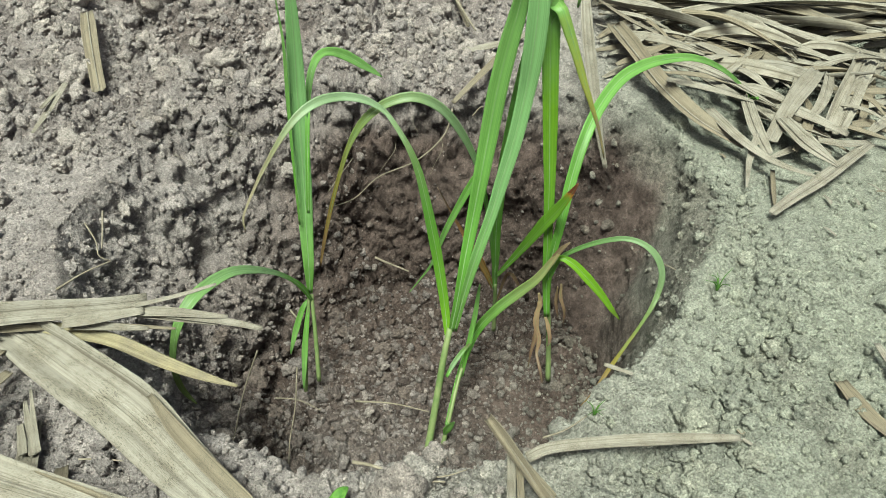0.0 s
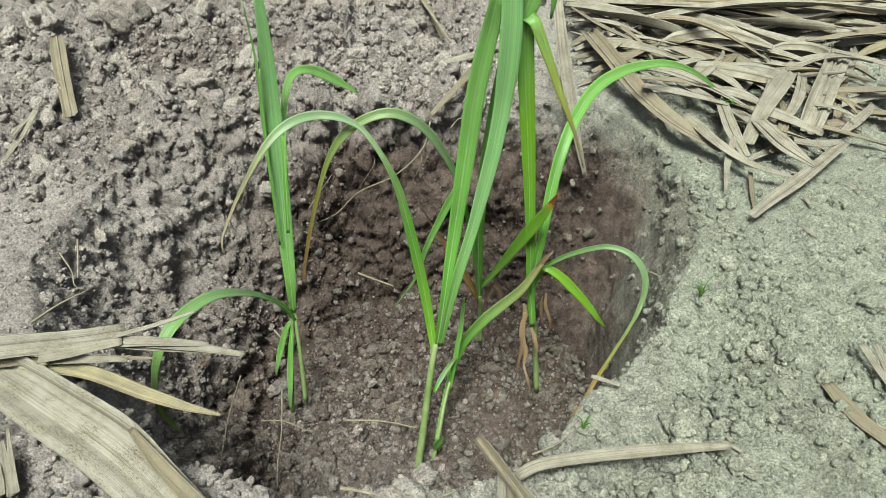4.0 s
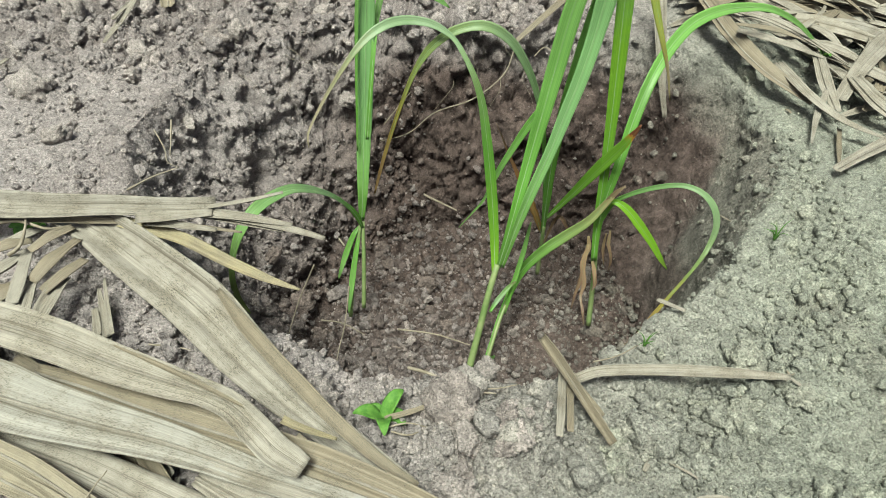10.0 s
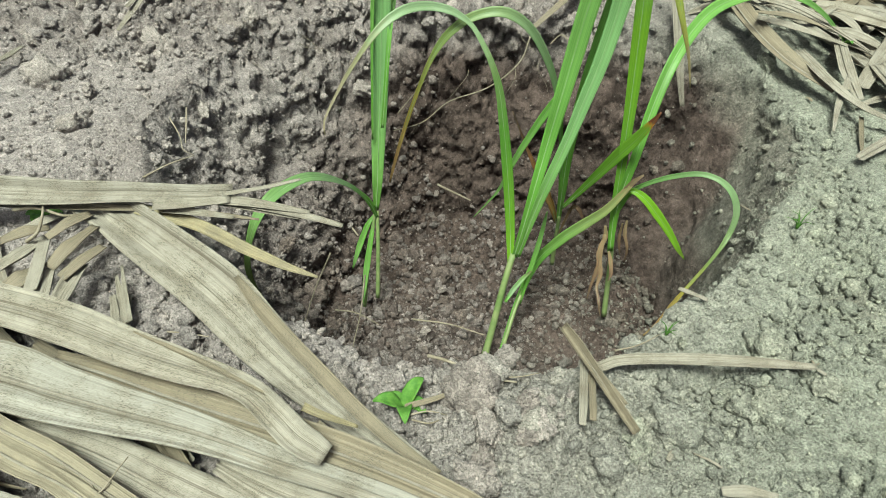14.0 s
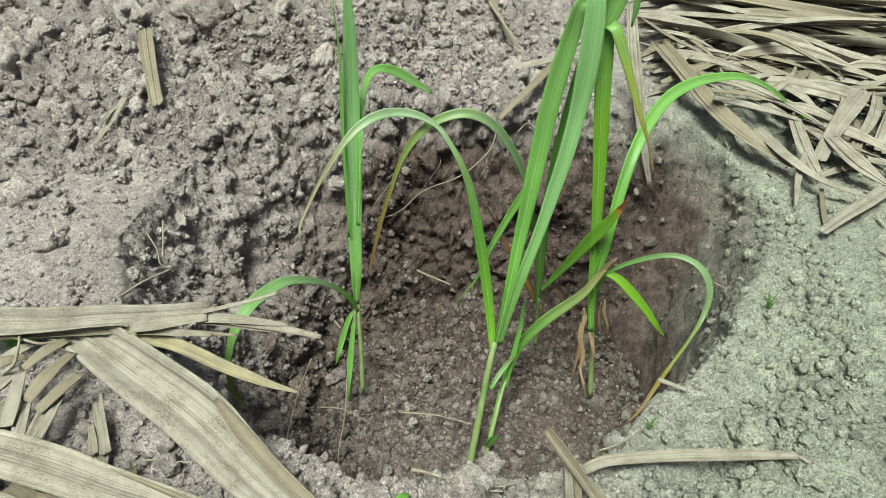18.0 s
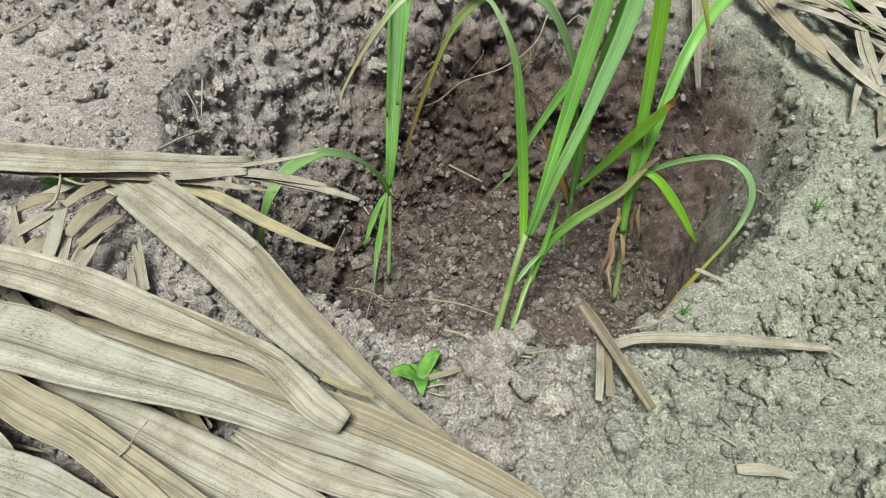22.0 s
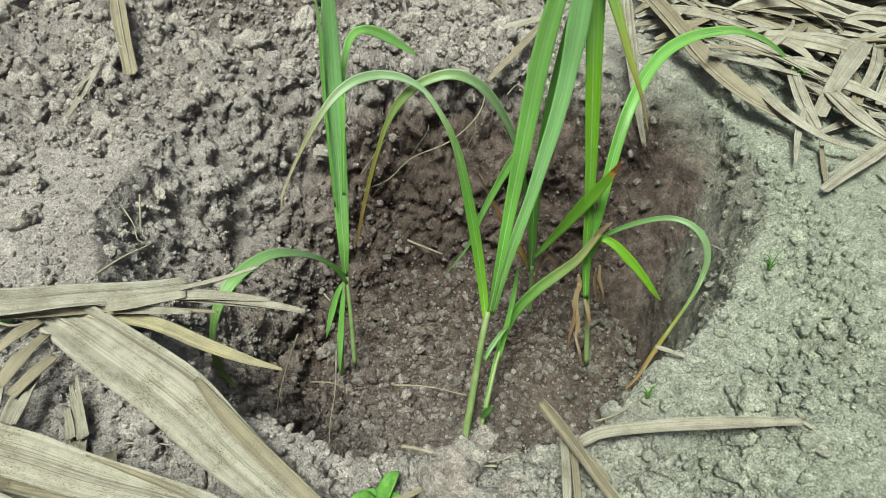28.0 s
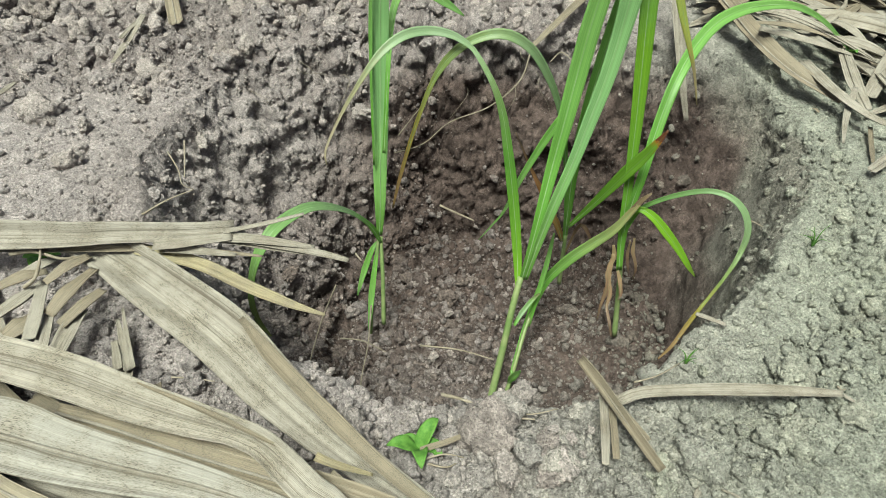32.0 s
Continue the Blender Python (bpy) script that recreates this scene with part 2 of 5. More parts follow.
LEAF = {
    "green": leaf_material("green_leaf", [(0, (0.12, 0.25, 0.05)), (0.2, G0), (0.7, G1), (0.95, (0.13, 0.25, 0.07))]),
    "bright": leaf_material("bright_leaf", [(0, G0), (0.3, BRIGHT), (0.8, BRIGHT), (0.95, (0.15, 0.24, 0.03))]),
    "cool": leaf_material("cool_green_leaf", [(0, (0.11, 0.24, 0.04)), (0.15, G1), (0.4, COOL), (0.95, COOL)]),
    "yellowing": leaf_material("yellowing_leaf", [(0, G0), (0.5, BRIGHT), (0.68, G1), (0.80, (0.27, 0.33, 0.07)), (0.90, (0.29, 0.28, 0.07)), (0.99, (0.28, 0.23, 0.12))]),
    "fading": leaf_material("fading_leaf", [(0, G0), (0.4, G0), (0.6, (0.19, 0.31, 0.09)), (0.80, (0.28, 0.33, 0.13)), (0.93, (0.30, 0.26, 0.13)), (0.99, (0.18, 0.13, 0.08))]),
    "soft": leaf_material("pale_green_leaf", [(0, G0), (0.12, G0), (0.3, (0.19, 0.29, 0.15)), (0.72, (0.15, 0.27, 0.08)), (0.95, (0.12, 0.15, 0.05))]),
    "arching": leaf_material("arching_leaf", [(0, BRIGHT), (0.32, G0), (0.48, (0.16, 0.24, 0.09)), (0.60, (0.22, 0.31, 0.18)), (0.74, (0.21, 0.30, 0.16)), (0.82, (0.25, 0.25, 0.14)), (0.98, (0.25, 0.21, 0.14))]),
    "drooping": leaf_material("drooping_leaf", [(0, G0), (0.3, (0.16, 0.27, 0.11)), (0.5, (0.20, 0.29, 0.15)), (0.68, (0.17, 0.23, 0.07)), (0.82, (0.25, 0.21, 0.045)), (0.98, (0.22, 0.14, 0.06))]),
    "tipped": leaf_material("tipped_leaf", [(0, (0.11, 0.25, 0.03)), (0.86, (0.15, 0.30, 0.03)), (0.90, (0.30, 0.22, 0.03)), (0.915, (0.32, 0.14, 0.03)), (0.92, (0.14, 0.05, 0.025))]),
    "orange": leaf_material("orange_leaf", [(0, (0.22, 0.15, 0.05)), (0.2, (0.32, 0.20, 0.07)), (0.5, (0.30, 0.15, 0.06)), (0.9, (0.15, 0.10, 0.07))]),
    "withered": leaf_material("withered_leaf", [(0, (0.27, 0.20, 0.11)), (0.4, (0.28, 0.19, 0.12)), (0.8, (0.15, 0.09, 0.06)), (0.95, (0.10, 0.065, 0.045))]),
}
RIB = plain_material("pale_rib", (0.17, 0.28, 0.11), (0.22, 0.32, 0.16), 50.0, 0.5)
STALK = plain_material("pale_stalk", (0.10, 0.155, 0.05), (0.17, 0.205, 0.09), 30.0, 0.5)
ROOT = plain_material("root_bark", (0.13, 0.11, 0.08), (0.22, 0.19, 0.15), 90.0)
WEED = plain_material("weed_leaf", (0.040, 0.110, 0.014), (0.085, 0.18, 0.03), 120.0, 0.75)


# ---- noise in arrays ----
def hashed(*ints):
    h = np.zeros(ints[0].shape, dtype=np.uint64)
    for k, v in enumerate(ints):
        h ^= (v.astype(np.int64) + 100003).astype(np.uint64) * np.uint64((73856093, 19349663, 83492791, 49979687)[k])
        h = (h ^ (h >> np.uint64(13))) * np.uint64(1274126177)
        h &= np.uint64(0xFFFFFFFF)
    h ^= h >> np.uint64(16)
    return (h & np.uint64(0xFFFFFF)).astype(np.float64) / 0xFFFFFF


def smooth_noise(p, seed=0):
    """Value noise of points p (n, 3), -1 to 1."""
    i = np.floor(p).astype(np.int64)
    f = p - i
    f = f * f * (3 - 2 * f)
    out = 0
    for a in (0, 1):
        for b in (0, 1):
            for c in (0, 1):
                w = (f[:, 0] if a else 1 - f[:, 0]) * (f[:, 1] if b else 1 - f[:, 1]) * (f[:, 2] if c else 1 - f[:, 2])
                out = out + w * hashed(i[:, 0] + a, i[:, 1] + b, i[:, 2] + c, np.full(len(p), seed))
    return out * 2 - 1


def fbm(p, scale, octaves=4, seed=0):
    out, amp = 0, 1.0
    for k in range(octaves):
        out = out + amp * smooth_noise(p * scale + 17.3 * k, seed + k)
        scale, amp = scale * 2.03, amp * 0.52
    return out


def lumps(p, size, seed=0, fill=0.6):
    """Heights of half-buried clods about size across at points p (n, 3)."""
    q = p / size
    i = np.floor(q).astype(np.int64)
    best = np.zeros(len(p))
    sd = np.full(len(p), seed)
    for a in (-1, 0, 1):
        for b in (-1, 0, 1):
            for c in (-1, 0, 1):
                cx, cy, cz = i[:, 0] + a, i[:, 1] + b, i[:, 2] + c
                h = hashed(cx, cy, cz, sd)
                h2, h3 = (h * 97.13) % 1, (h * 1013.7) % 1
                d2 = (q[:, 0] - cx - h) ** 2 + (q[:, 1] - cy - h2) ** 2 + (q[:, 2] - cz - h3) ** 2
                r = 0.28 + 0.42 * ((h * 331.1) % 1)
                hgt = np.sqrt(np.maximum(r * r - d2, 0)) * (((h * 5711.3) % 1) < fill)
                best = np.maximum(best, hgt)
    return best * size


def crumbs(p, size, seed=0):
    """Heights of crumbs about size across that lie packed side by side, with sharp gaps between."""
    q = p / size
    i = np.floor(q).astype(np.int64)
    best = np.full(len(p), 9.0)
    sd = np.full(len(p), seed)
    for a in (-1, 0, 1):
        for b in (-1, 0, 1):
            for c in (-1, 0, 1):
                cx, cy, cz = i[:, 0] + a, i[:, 1] + b, i[:, 2] + c
                h = hashed(cx, cy, cz, sd)
                h2, h3 = (h * 97.13) % 1, (h * 1013.7) % 1
                d2 = (q[:, 0] - cx - h) ** 2 + (q[:, 1] - cy - h2) ** 2 + (q[:, 2] - cz - h3) ** 2
                best = np.minimum(best, d2 * (0.6 + 1.2 * ((h * 331.1) % 1)))
    return (np.sqrt(np.maximum(1.0 - 2.1 * best, 0)) - 0.62) * size


def cracks(p, size, seed):
    """1 along the seams of an uneven net of dried plates, 0 between."""
    q = p[:, :2] / size + 0.35 * np.stack([fbm(p, 9.0, 3, seed), fbm(p, 9.0, 3, seed + 5)], 1)
    i = np.floor(q).astype(np.int64)
    first, second = np.full(len(p), 9.0), np.full(len(p), 9.0)
    for a in (-1, 0, 1):
        for b in (-1, 0, 1):
            h = hashed(i[:, 0] + a, i[:, 1] + b, np.full(len(p), seed))
            d = np.hypot(q[:, 0] - i[:, 0] - a - h, q[:, 1] - i[:, 1] - b - (h * 71.7) % 1)
            second = np.minimum(second, np.maximum(first, d))
            first = np.minimum(first, d)
    return np.exp(-((second - first) / 0.07) ** 2)


def step(x, a, b):
    t = np.clip((x - a) / (b - a), 0, 1)
    return t * t * (3 - 2 * t)


# ---- the ground with its pit ----
PIT = (0.13, 0.42)
DEPTH = 0.505
# rim radius and how far in the floor begins, by compass angle from the +x axis
RIM = [(-180, 0.67), (-165, 0.62), (-150, 0.57), (-120, 0.51), (-90, 0.465), (-68, 0.45), (-52, 0.41), (-37, 0.42), (-21, 0.43), (-6, 0.475), (5, 0.525), (22, 0.60),
       (40, 0.645), (50, 0.65), (60, 0.61), (75, 0.565), (90, 0.55), (105, 0.56), (121, 0.61), (143, 0.665), (159, 0.68), (180, 0.67)]
FLOOR = [(-180, 0.55), (-150, 0.60), (-120, 0.74), (-90, 0.84), (-60, 0.86), (-30, 0.80), (-10, 0.74), (8, 0.70), (22, 0.66), (40, 0.62), (65, 0.68), (80, 0.72), (110, 0.71), (130, 0.62), (150, 0.55), (180, 0.55)]


def rim_at(th, table):
    a = np.array(table)
    return np.interp(np.degrees(th), a[:, 0], a[:, 1])


def level(x, y):
    """Height of the ground as it was before the pit was dug, with the loose mound behind it."""
    x, y = np.asarray(x, float), np.asarray(y, float)
    z = 0.055 * step(-x, 0.25, 0.8) * step(y, 0.55, 1.1) + 0.05 * step(y, 1.2, 1.9) - 0.02 * step(x, 0.6, 1.2)
    z = z + 0.045 * np.exp(-((x - 0.58) ** 2 + (y + 0.27) ** 2) / 0.10 ** 2)
    bank = step(x, -0.72, -0.56) * (1 - step(x, -0.22, 0.05))
    z = z + 0.075 * bank * step(y + 0.03 * np.sin(9 * x), 1.12, 1.24) * (1 - step(y, 1.6, 2.4)) - 0.018 * bank * np.exp(-((y - 1.08) / 0.05) ** 2)
    p = np.stack([x.ravel(), y.ravel(), np.zeros(x.size)], 1)
    return z + (0.012 * fbm(p, 3.1, 3, 5)).reshape(x.shape)


def rough_at(x, y):
    """0 on trodden ground, 1 on loose dug soil."""
    back = step(y - 0.25 * x, 0.62, 0.95) * step(-x, -0.62, -0.2)
    ring = np.exp(-((np.hypot(x - PIT[0], y - PIT[1]) - 0.56) / 0.10) ** 2) * 0.58
    front = np.exp(-((y + 0.08) / 0.09) ** 2 - ((x - 0.2) / 0.32) ** 2) * 0.6
    corner = np.exp(-((x - 0.58) ** 2 + (y + 0.27) ** 2) / 0.13 ** 2)
    tongue = np.exp(-((x + 0.62) / 0.2) ** 2 - ((y - 0.5) / 0.16) ** 2)
    return np.clip(np.maximum.reduce([back, ring, front, corner]) - 0.22 * tongue, 0.32, 1)


def bank_face(x, y):
    """1 on the smooth face that a spade cut into the mound."""
    return step(x, -0.66, -0.54) * (1 - step(x, -0.24, -0.12)) * np.exp(-((y + 0.03 * np.sin(9 * x) - 1.19) / 0.075) ** 4)


def dug_at(x, y):
    """1 on pink soil, 0 on green-grey crust: dug earth plus painted camera colour cast."""
    return step(0.55 - x + 0.25 * (y - 0.4), -0.15, 0.5) * (1 - step(np.hypot(x - PIT[0], y - PIT[1]), 2.2, 3.6))


def axis(lo, a, b, hi, fine, near_lo, far):
    mid = np.arange(a, b, fine)
    out_hi, out_lo, s = [mid[-1]], [mid[0]], fine
    while out_hi[-1] < hi:
        out_hi.append(out_hi[-1] + s)
        s = min(s * 1.02, 0.0075) if out_hi[-1] < far else s * 1.25
    s = fine
    while out_lo[-1] > lo:
        out_lo.append(out_lo[-1] - s)
        s = min(s * 1.02, 0.0075) if out_lo[-1] > near_lo else s * 1.25
    return np.array(out_lo[:0:-1] + list(mid) + out_hi[1:])


def grid_mesh(name, pts, nx, ny, moist, dug):
    me = bpy.data.meshes.new(name)
    idx = np.arange(nx * ny).reshape(ny, nx)
    quads = np.stack([idx[:-1, :-1], idx[:-1, 1:], idx[1:, 1:], idx[1:, :-1]], -1).reshape(-1, 4)
    me.vertices.add(len(pts))
    me.vertices.foreach_set("co", pts.astype(np.float32).ravel())
    me.loops.add(quads.size)
    me.loops.foreach_set("vertex_index", quads.astype(np.int32).ravel())
    me.polygons.add(len(quads))
    me.polygons.foreach_set("loop_start", np.arange(0, quads.size, 4, dtype=np.int32))
    me.polygons.foreach_set("loop_total", np.full(len(quads), 4, dtype=np.int32))
    me.polygons.foreach_set("use_smooth", np.ones(len(quads), dtype=bool))
    me.update(calc_edges=True)
    me.attributes.new("moist", "FLOAT", "POINT").data.foreach_set("value", moist.astype(np.float32))
    me.attributes.new("dug", "FLOAT", "POINT").data.foreach_set("value", dug.astype(np.float32))
    return me


def pit_shape(x, y):
    """Where a point of the flat plan lies once the pit is dug: x, y, depth share 0 to 1 and share of the wall."""
    dx, dy = x - PIT[0], y - PIT[1]
    r, th = np.hypot(dx, dy) + 1e-9, np.arctan2(dy, dx)
    p = np.stack([np.cos(th) * 1.3, np.sin(th) * 1.3, np.zeros_like(th)], 1)
    R = rim_at(th, RIM) * (1 + 0.012 * fbm(p, 2.2, 2, 31))
    inner = rim_at(th, FLOOR)
    s = r / R
    a = 0.62
    rr = np.where(s < a, s * inner / a, np.where(s < 1, inner + (s - a) * (1 - inner) / (1 - a), s))
    wall = np.clip((s - a) / (1 - a), 0, 1)
    down = 1 - wall
    down = np.where(s < a, 1.0, down)
    # a worn shoulder below the rim on the +x side, steep under it
    down = down ** (1 + 1.1 * step(np.cos(th - 0.02), 0.90, 0.985))
    # soft foot of the wall and a slightly rounded lip
    down = np.clip(down + 0.06 * np.sin(np.pi * wall) * (s < 1), 0, 1)
    # the crust overhangs a little on the far side
    far = step(np.sin(th), 0.82, 0.96)
    rr = rr + far * 0.045 * np.exp(-((down - 0.24) / 0.13) ** 2) * (0.55 + 0.6 * fbm(p * 3.0 + np.stack([down, down, down], 1), 2.0, 3, 33)) * (s < 1) * (s > a)
    return PIT[0] + np.cos(th) * rr * R, PIT[1] + np.sin(th) * rr * R, down, wall * (s < 1.02) * (s > a * 0.9)


def build_ground():
    xs, ys = axis(-40, -0.72, 0.98, 40, 0.0038, -1.6, 1.7), axis(-40, -0.42, 1.12, 40, 0.0038, -0.55, 2.3)
    X, Y = np.meshgrid(xs, ys)
    x, y = X.ravel(), Y.ravel()
    wx, wy, down, wall = pit_shape(x, y)
    lev = level(wx, wy)
    floor_z = -DEPTH + 0.03 * (wy - PIT[1]) + 0.012 * smooth_noise(np.stack([wx, wy, wx * 0], 1) * 7.0, 3)
    z = lev * (1 - down) + floor_z * down
    p = np.stack([wx, wy, z], 1)
    P = p.reshape(len(ys), len(xs), 3)
    du, dv = np.gradient(P, axis=1), np.gradient(P, axis=0)
    n = np.cross(du.reshape(-1, 3), dv.reshape(-1, 3))
    n /= np.linalg.norm(n, axis=1)[:, None] + 1e-12
    near = (np.abs(x) < 1.75) & (y > -0.6) & (y < 2.4)
    rough = rough_at(wx, wy)
    inside = step(down, 0.02, 0.3)
    # the side cut clean by a spade, towards +x
    cut = step(np.cos(np.arctan2(wy - PIT[1], wx - PIT[0]) - 0.12), 0.66, 0.90) * inside * (down < 0.97)
    mud = np.exp(-(((wx - 0.30) / 0.10) ** 2 + ((wy - 0.42) / 0.09) ** 2)) * (down > 0.97)
    k = (rough * (1 - inside) + inside * np.where(down > 0.97, 1.1, 1.15)) * (1 - 0.55 * cut) * (1 - 0.85 * mud)
    q = p[near]
    # clods are uneven: bend the plan before they are laid out
    q0 = q
    q = q + 0.010 * np.stack([fbm(q, 24.0, 3, 90), fbm(q, 24.0, 3, 95), fbm(q, 24.0, 3, 99)], 1)
    h = np.zeros(len(p))
    kn, inn = k[near], inside[near]
    # trodden and shovelled patches stay smooth
    open_soil = step(kn, 0.40, 0.75)
    loose = step(fbm(q0, 5.5, 3, 21), -0.15 - 0.9 * open_soil, 0.45 - 0.9 * open_soil) * (1 - 0.7 * cut[near]) * (1 - mud[near]) * (1 - 0.8 * bank_face(wx, wy)[near])
    h[near] = kn * ((0.020 + 0.010 * inn * (1 - cut[near])) * fbm(q, 9.0, 4, 40) + 0.5 * lumps(q, 0.085, 1, 0.5) * open_soil * (1 - 0.6 * inn))
    h[near] += loose * open_soil * (1 - 0.6 * cut[near]) * (0.42 * crumbs(q, 0.060, 2) * (1 - 0.55 * inn) + 0.46 * crumbs(q, 0.026, 3) * (1 - 0.2 * inn))
    h[near] += (0.10 + loose * (0.17 + 0.30 * open_soil)) * crumbs(q, 0.0125, 4)
    h[near] += 0.005 * fbm(q, 40.0, 3, 50) * (0.35 + kn) + 0.006 * fbm(q, 14.0, 2, 60) * (1 - cut[near] * 0.5)
    # winding gaps between the aggregates
    for size, deep, sd in ((13.0, 0.012, 131), (30.0, 0.005, 141)):
        h[near] -= deep * (0.30 + 0.22 * loose + 0.48 * loose * open_soil) * (1 - 0.9 * cut[near]) * (1 - mud[near]) * np.exp(-(fbm(q, size, 3, sd) / 0.075) ** 2)
    h[near] -= 0.015 * cracks(q, 0.085, 11) * step(fbm(q0, 4.0, 2, 15), -0.25, 0.25) * (1 - inside[near]) * (1 - 0.6 * rough[near])
    p = p + n * h[:, None]
    q = q0
    m = np.zeros(len(p))
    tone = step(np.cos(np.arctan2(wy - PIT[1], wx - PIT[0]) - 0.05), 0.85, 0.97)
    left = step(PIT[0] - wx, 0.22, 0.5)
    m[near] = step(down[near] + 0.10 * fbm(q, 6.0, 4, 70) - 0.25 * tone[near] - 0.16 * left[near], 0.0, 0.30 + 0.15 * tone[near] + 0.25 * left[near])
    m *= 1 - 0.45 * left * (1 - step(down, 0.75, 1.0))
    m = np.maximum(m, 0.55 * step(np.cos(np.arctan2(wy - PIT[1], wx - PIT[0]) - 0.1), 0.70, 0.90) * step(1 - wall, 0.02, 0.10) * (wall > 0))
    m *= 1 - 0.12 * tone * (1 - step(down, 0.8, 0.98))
    # the floor's dark tone is weaker towards the front
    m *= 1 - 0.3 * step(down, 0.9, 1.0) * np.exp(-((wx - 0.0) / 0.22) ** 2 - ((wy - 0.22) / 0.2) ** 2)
    # loose moist soil thrown out behind the pit
    m[near] = np.maximum(m[near], 0.36 * rough[near] * step(fbm(q, 5.0, 4, 80), -0.5, 0.7) * step(q[:, 1], 0.3, 0.9))
    # damp soil between the dry crumbs, darkened also to paint in the gaps' shade
    m[near] = np.maximum(m[near], 0.48 * np.clip(rough[near] - 0.2, 0, 1) * step(fbm(q, 30.0, 4, 77), -0.75, 0.65) * step(q[:, 1], 0.1, 0.6))
    reach = np.hypot(wx - PIT[0], wy - PIT[1]) - 0.53
    toss = np.exp(-(np.maximum(reach, 0) / 0.16) ** 2) * step(wy - 0.45 * wx, 0.35, 0.6) * (down < 0.02)
    m[near] = np.maximum(m[near], 0.55 * toss[near] * step(fbm(q, 7.0, 4, 85), -0.7, 0.3))
    # the fresh face of the spade bank is damp
    m = np.maximum(m, 0.65 * bank_face(wx, wy))
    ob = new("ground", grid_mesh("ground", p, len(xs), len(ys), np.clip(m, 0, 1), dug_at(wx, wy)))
    ob.data.materials.append(SOIL)
    tagged(ob, "dry grey soil with a round pit of moist brown earth", "ground", kind="structure")
    return ob, p, n, rough, down, cut + mud, near, np.clip(m, 0, 1)


ground, g_pts, g_nrm, g_rough, g_down, g_cut, g_near, g_moist = build_ground()
# highest soil in each 2 cm cell outside the pit, for what lies on loose ground
CELL, TOPS = 0.02, {}
for gx, gy, gz in g_pts[g_near & (g_down < 0.01)]:
    key = (int(gx // CELL), int(gy // CELL))
    if gz > TOPS.get(key, -1):
        TOPS[key] = float(gz)


def soil_top(x, y):
    return TOPS.get((int(x // CELL), int(y // CELL)), float(level(x, y)))


# ---- parts and leaves ----
def mesh_of(name, verts, faces, mat, uvs=None, smooth=True):
    me = bpy.data.meshes.new(name)
    me.from_pydata([tuple(v) for v in verts], [], faces)
    me.materials.append(mat)
    if smooth:
        me.polygons.foreach_set("use_smooth", [True] * len(me.polygons))
    if uvs is not None:
        layer = me.uv_layers.new(name="UVMap")
        idx = np.empty(len(me.loops), dtype=np.int32)
        me.loops.foreach_get("vertex_index", idx)
        layer.data.foreach_set("uv", np.asarray(uvs, dtype=np.float32)[idx].ravel())
    return me


def part(name, me, parent, label=""):
    ob = new(name, me)
    ob.parent = parent
    return tagged(ob, label)


def spline(pts, n):
    p = np.array(pts, float)
    d = np.r_[0, np.cumsum(np.linalg.norm(np.diff(p, axis=0), axis=1))]
    e = np.vstack([2 * p[0] - p[1], p, 2 * p[-1] - p[-2]])
    out = []
    for s in np.linspace(0, d[-1], n):
        i = min(np.searchsorted(d, s, side="right") - 1, len(p) - 2)
        u = (s - d[i]) / (d[i + 1] - d[i])
        a, b, c, g = e[i], e[i + 1], e[i + 2], e[i + 3]
        out.append(0.5 * (2 * b + (c - a) * u + (2 * a - 5 * b + 4 * c - g) * u * u + (3 * b - a - 3 * c + g) * u ** 3))
    return np.array(out), d[-1]


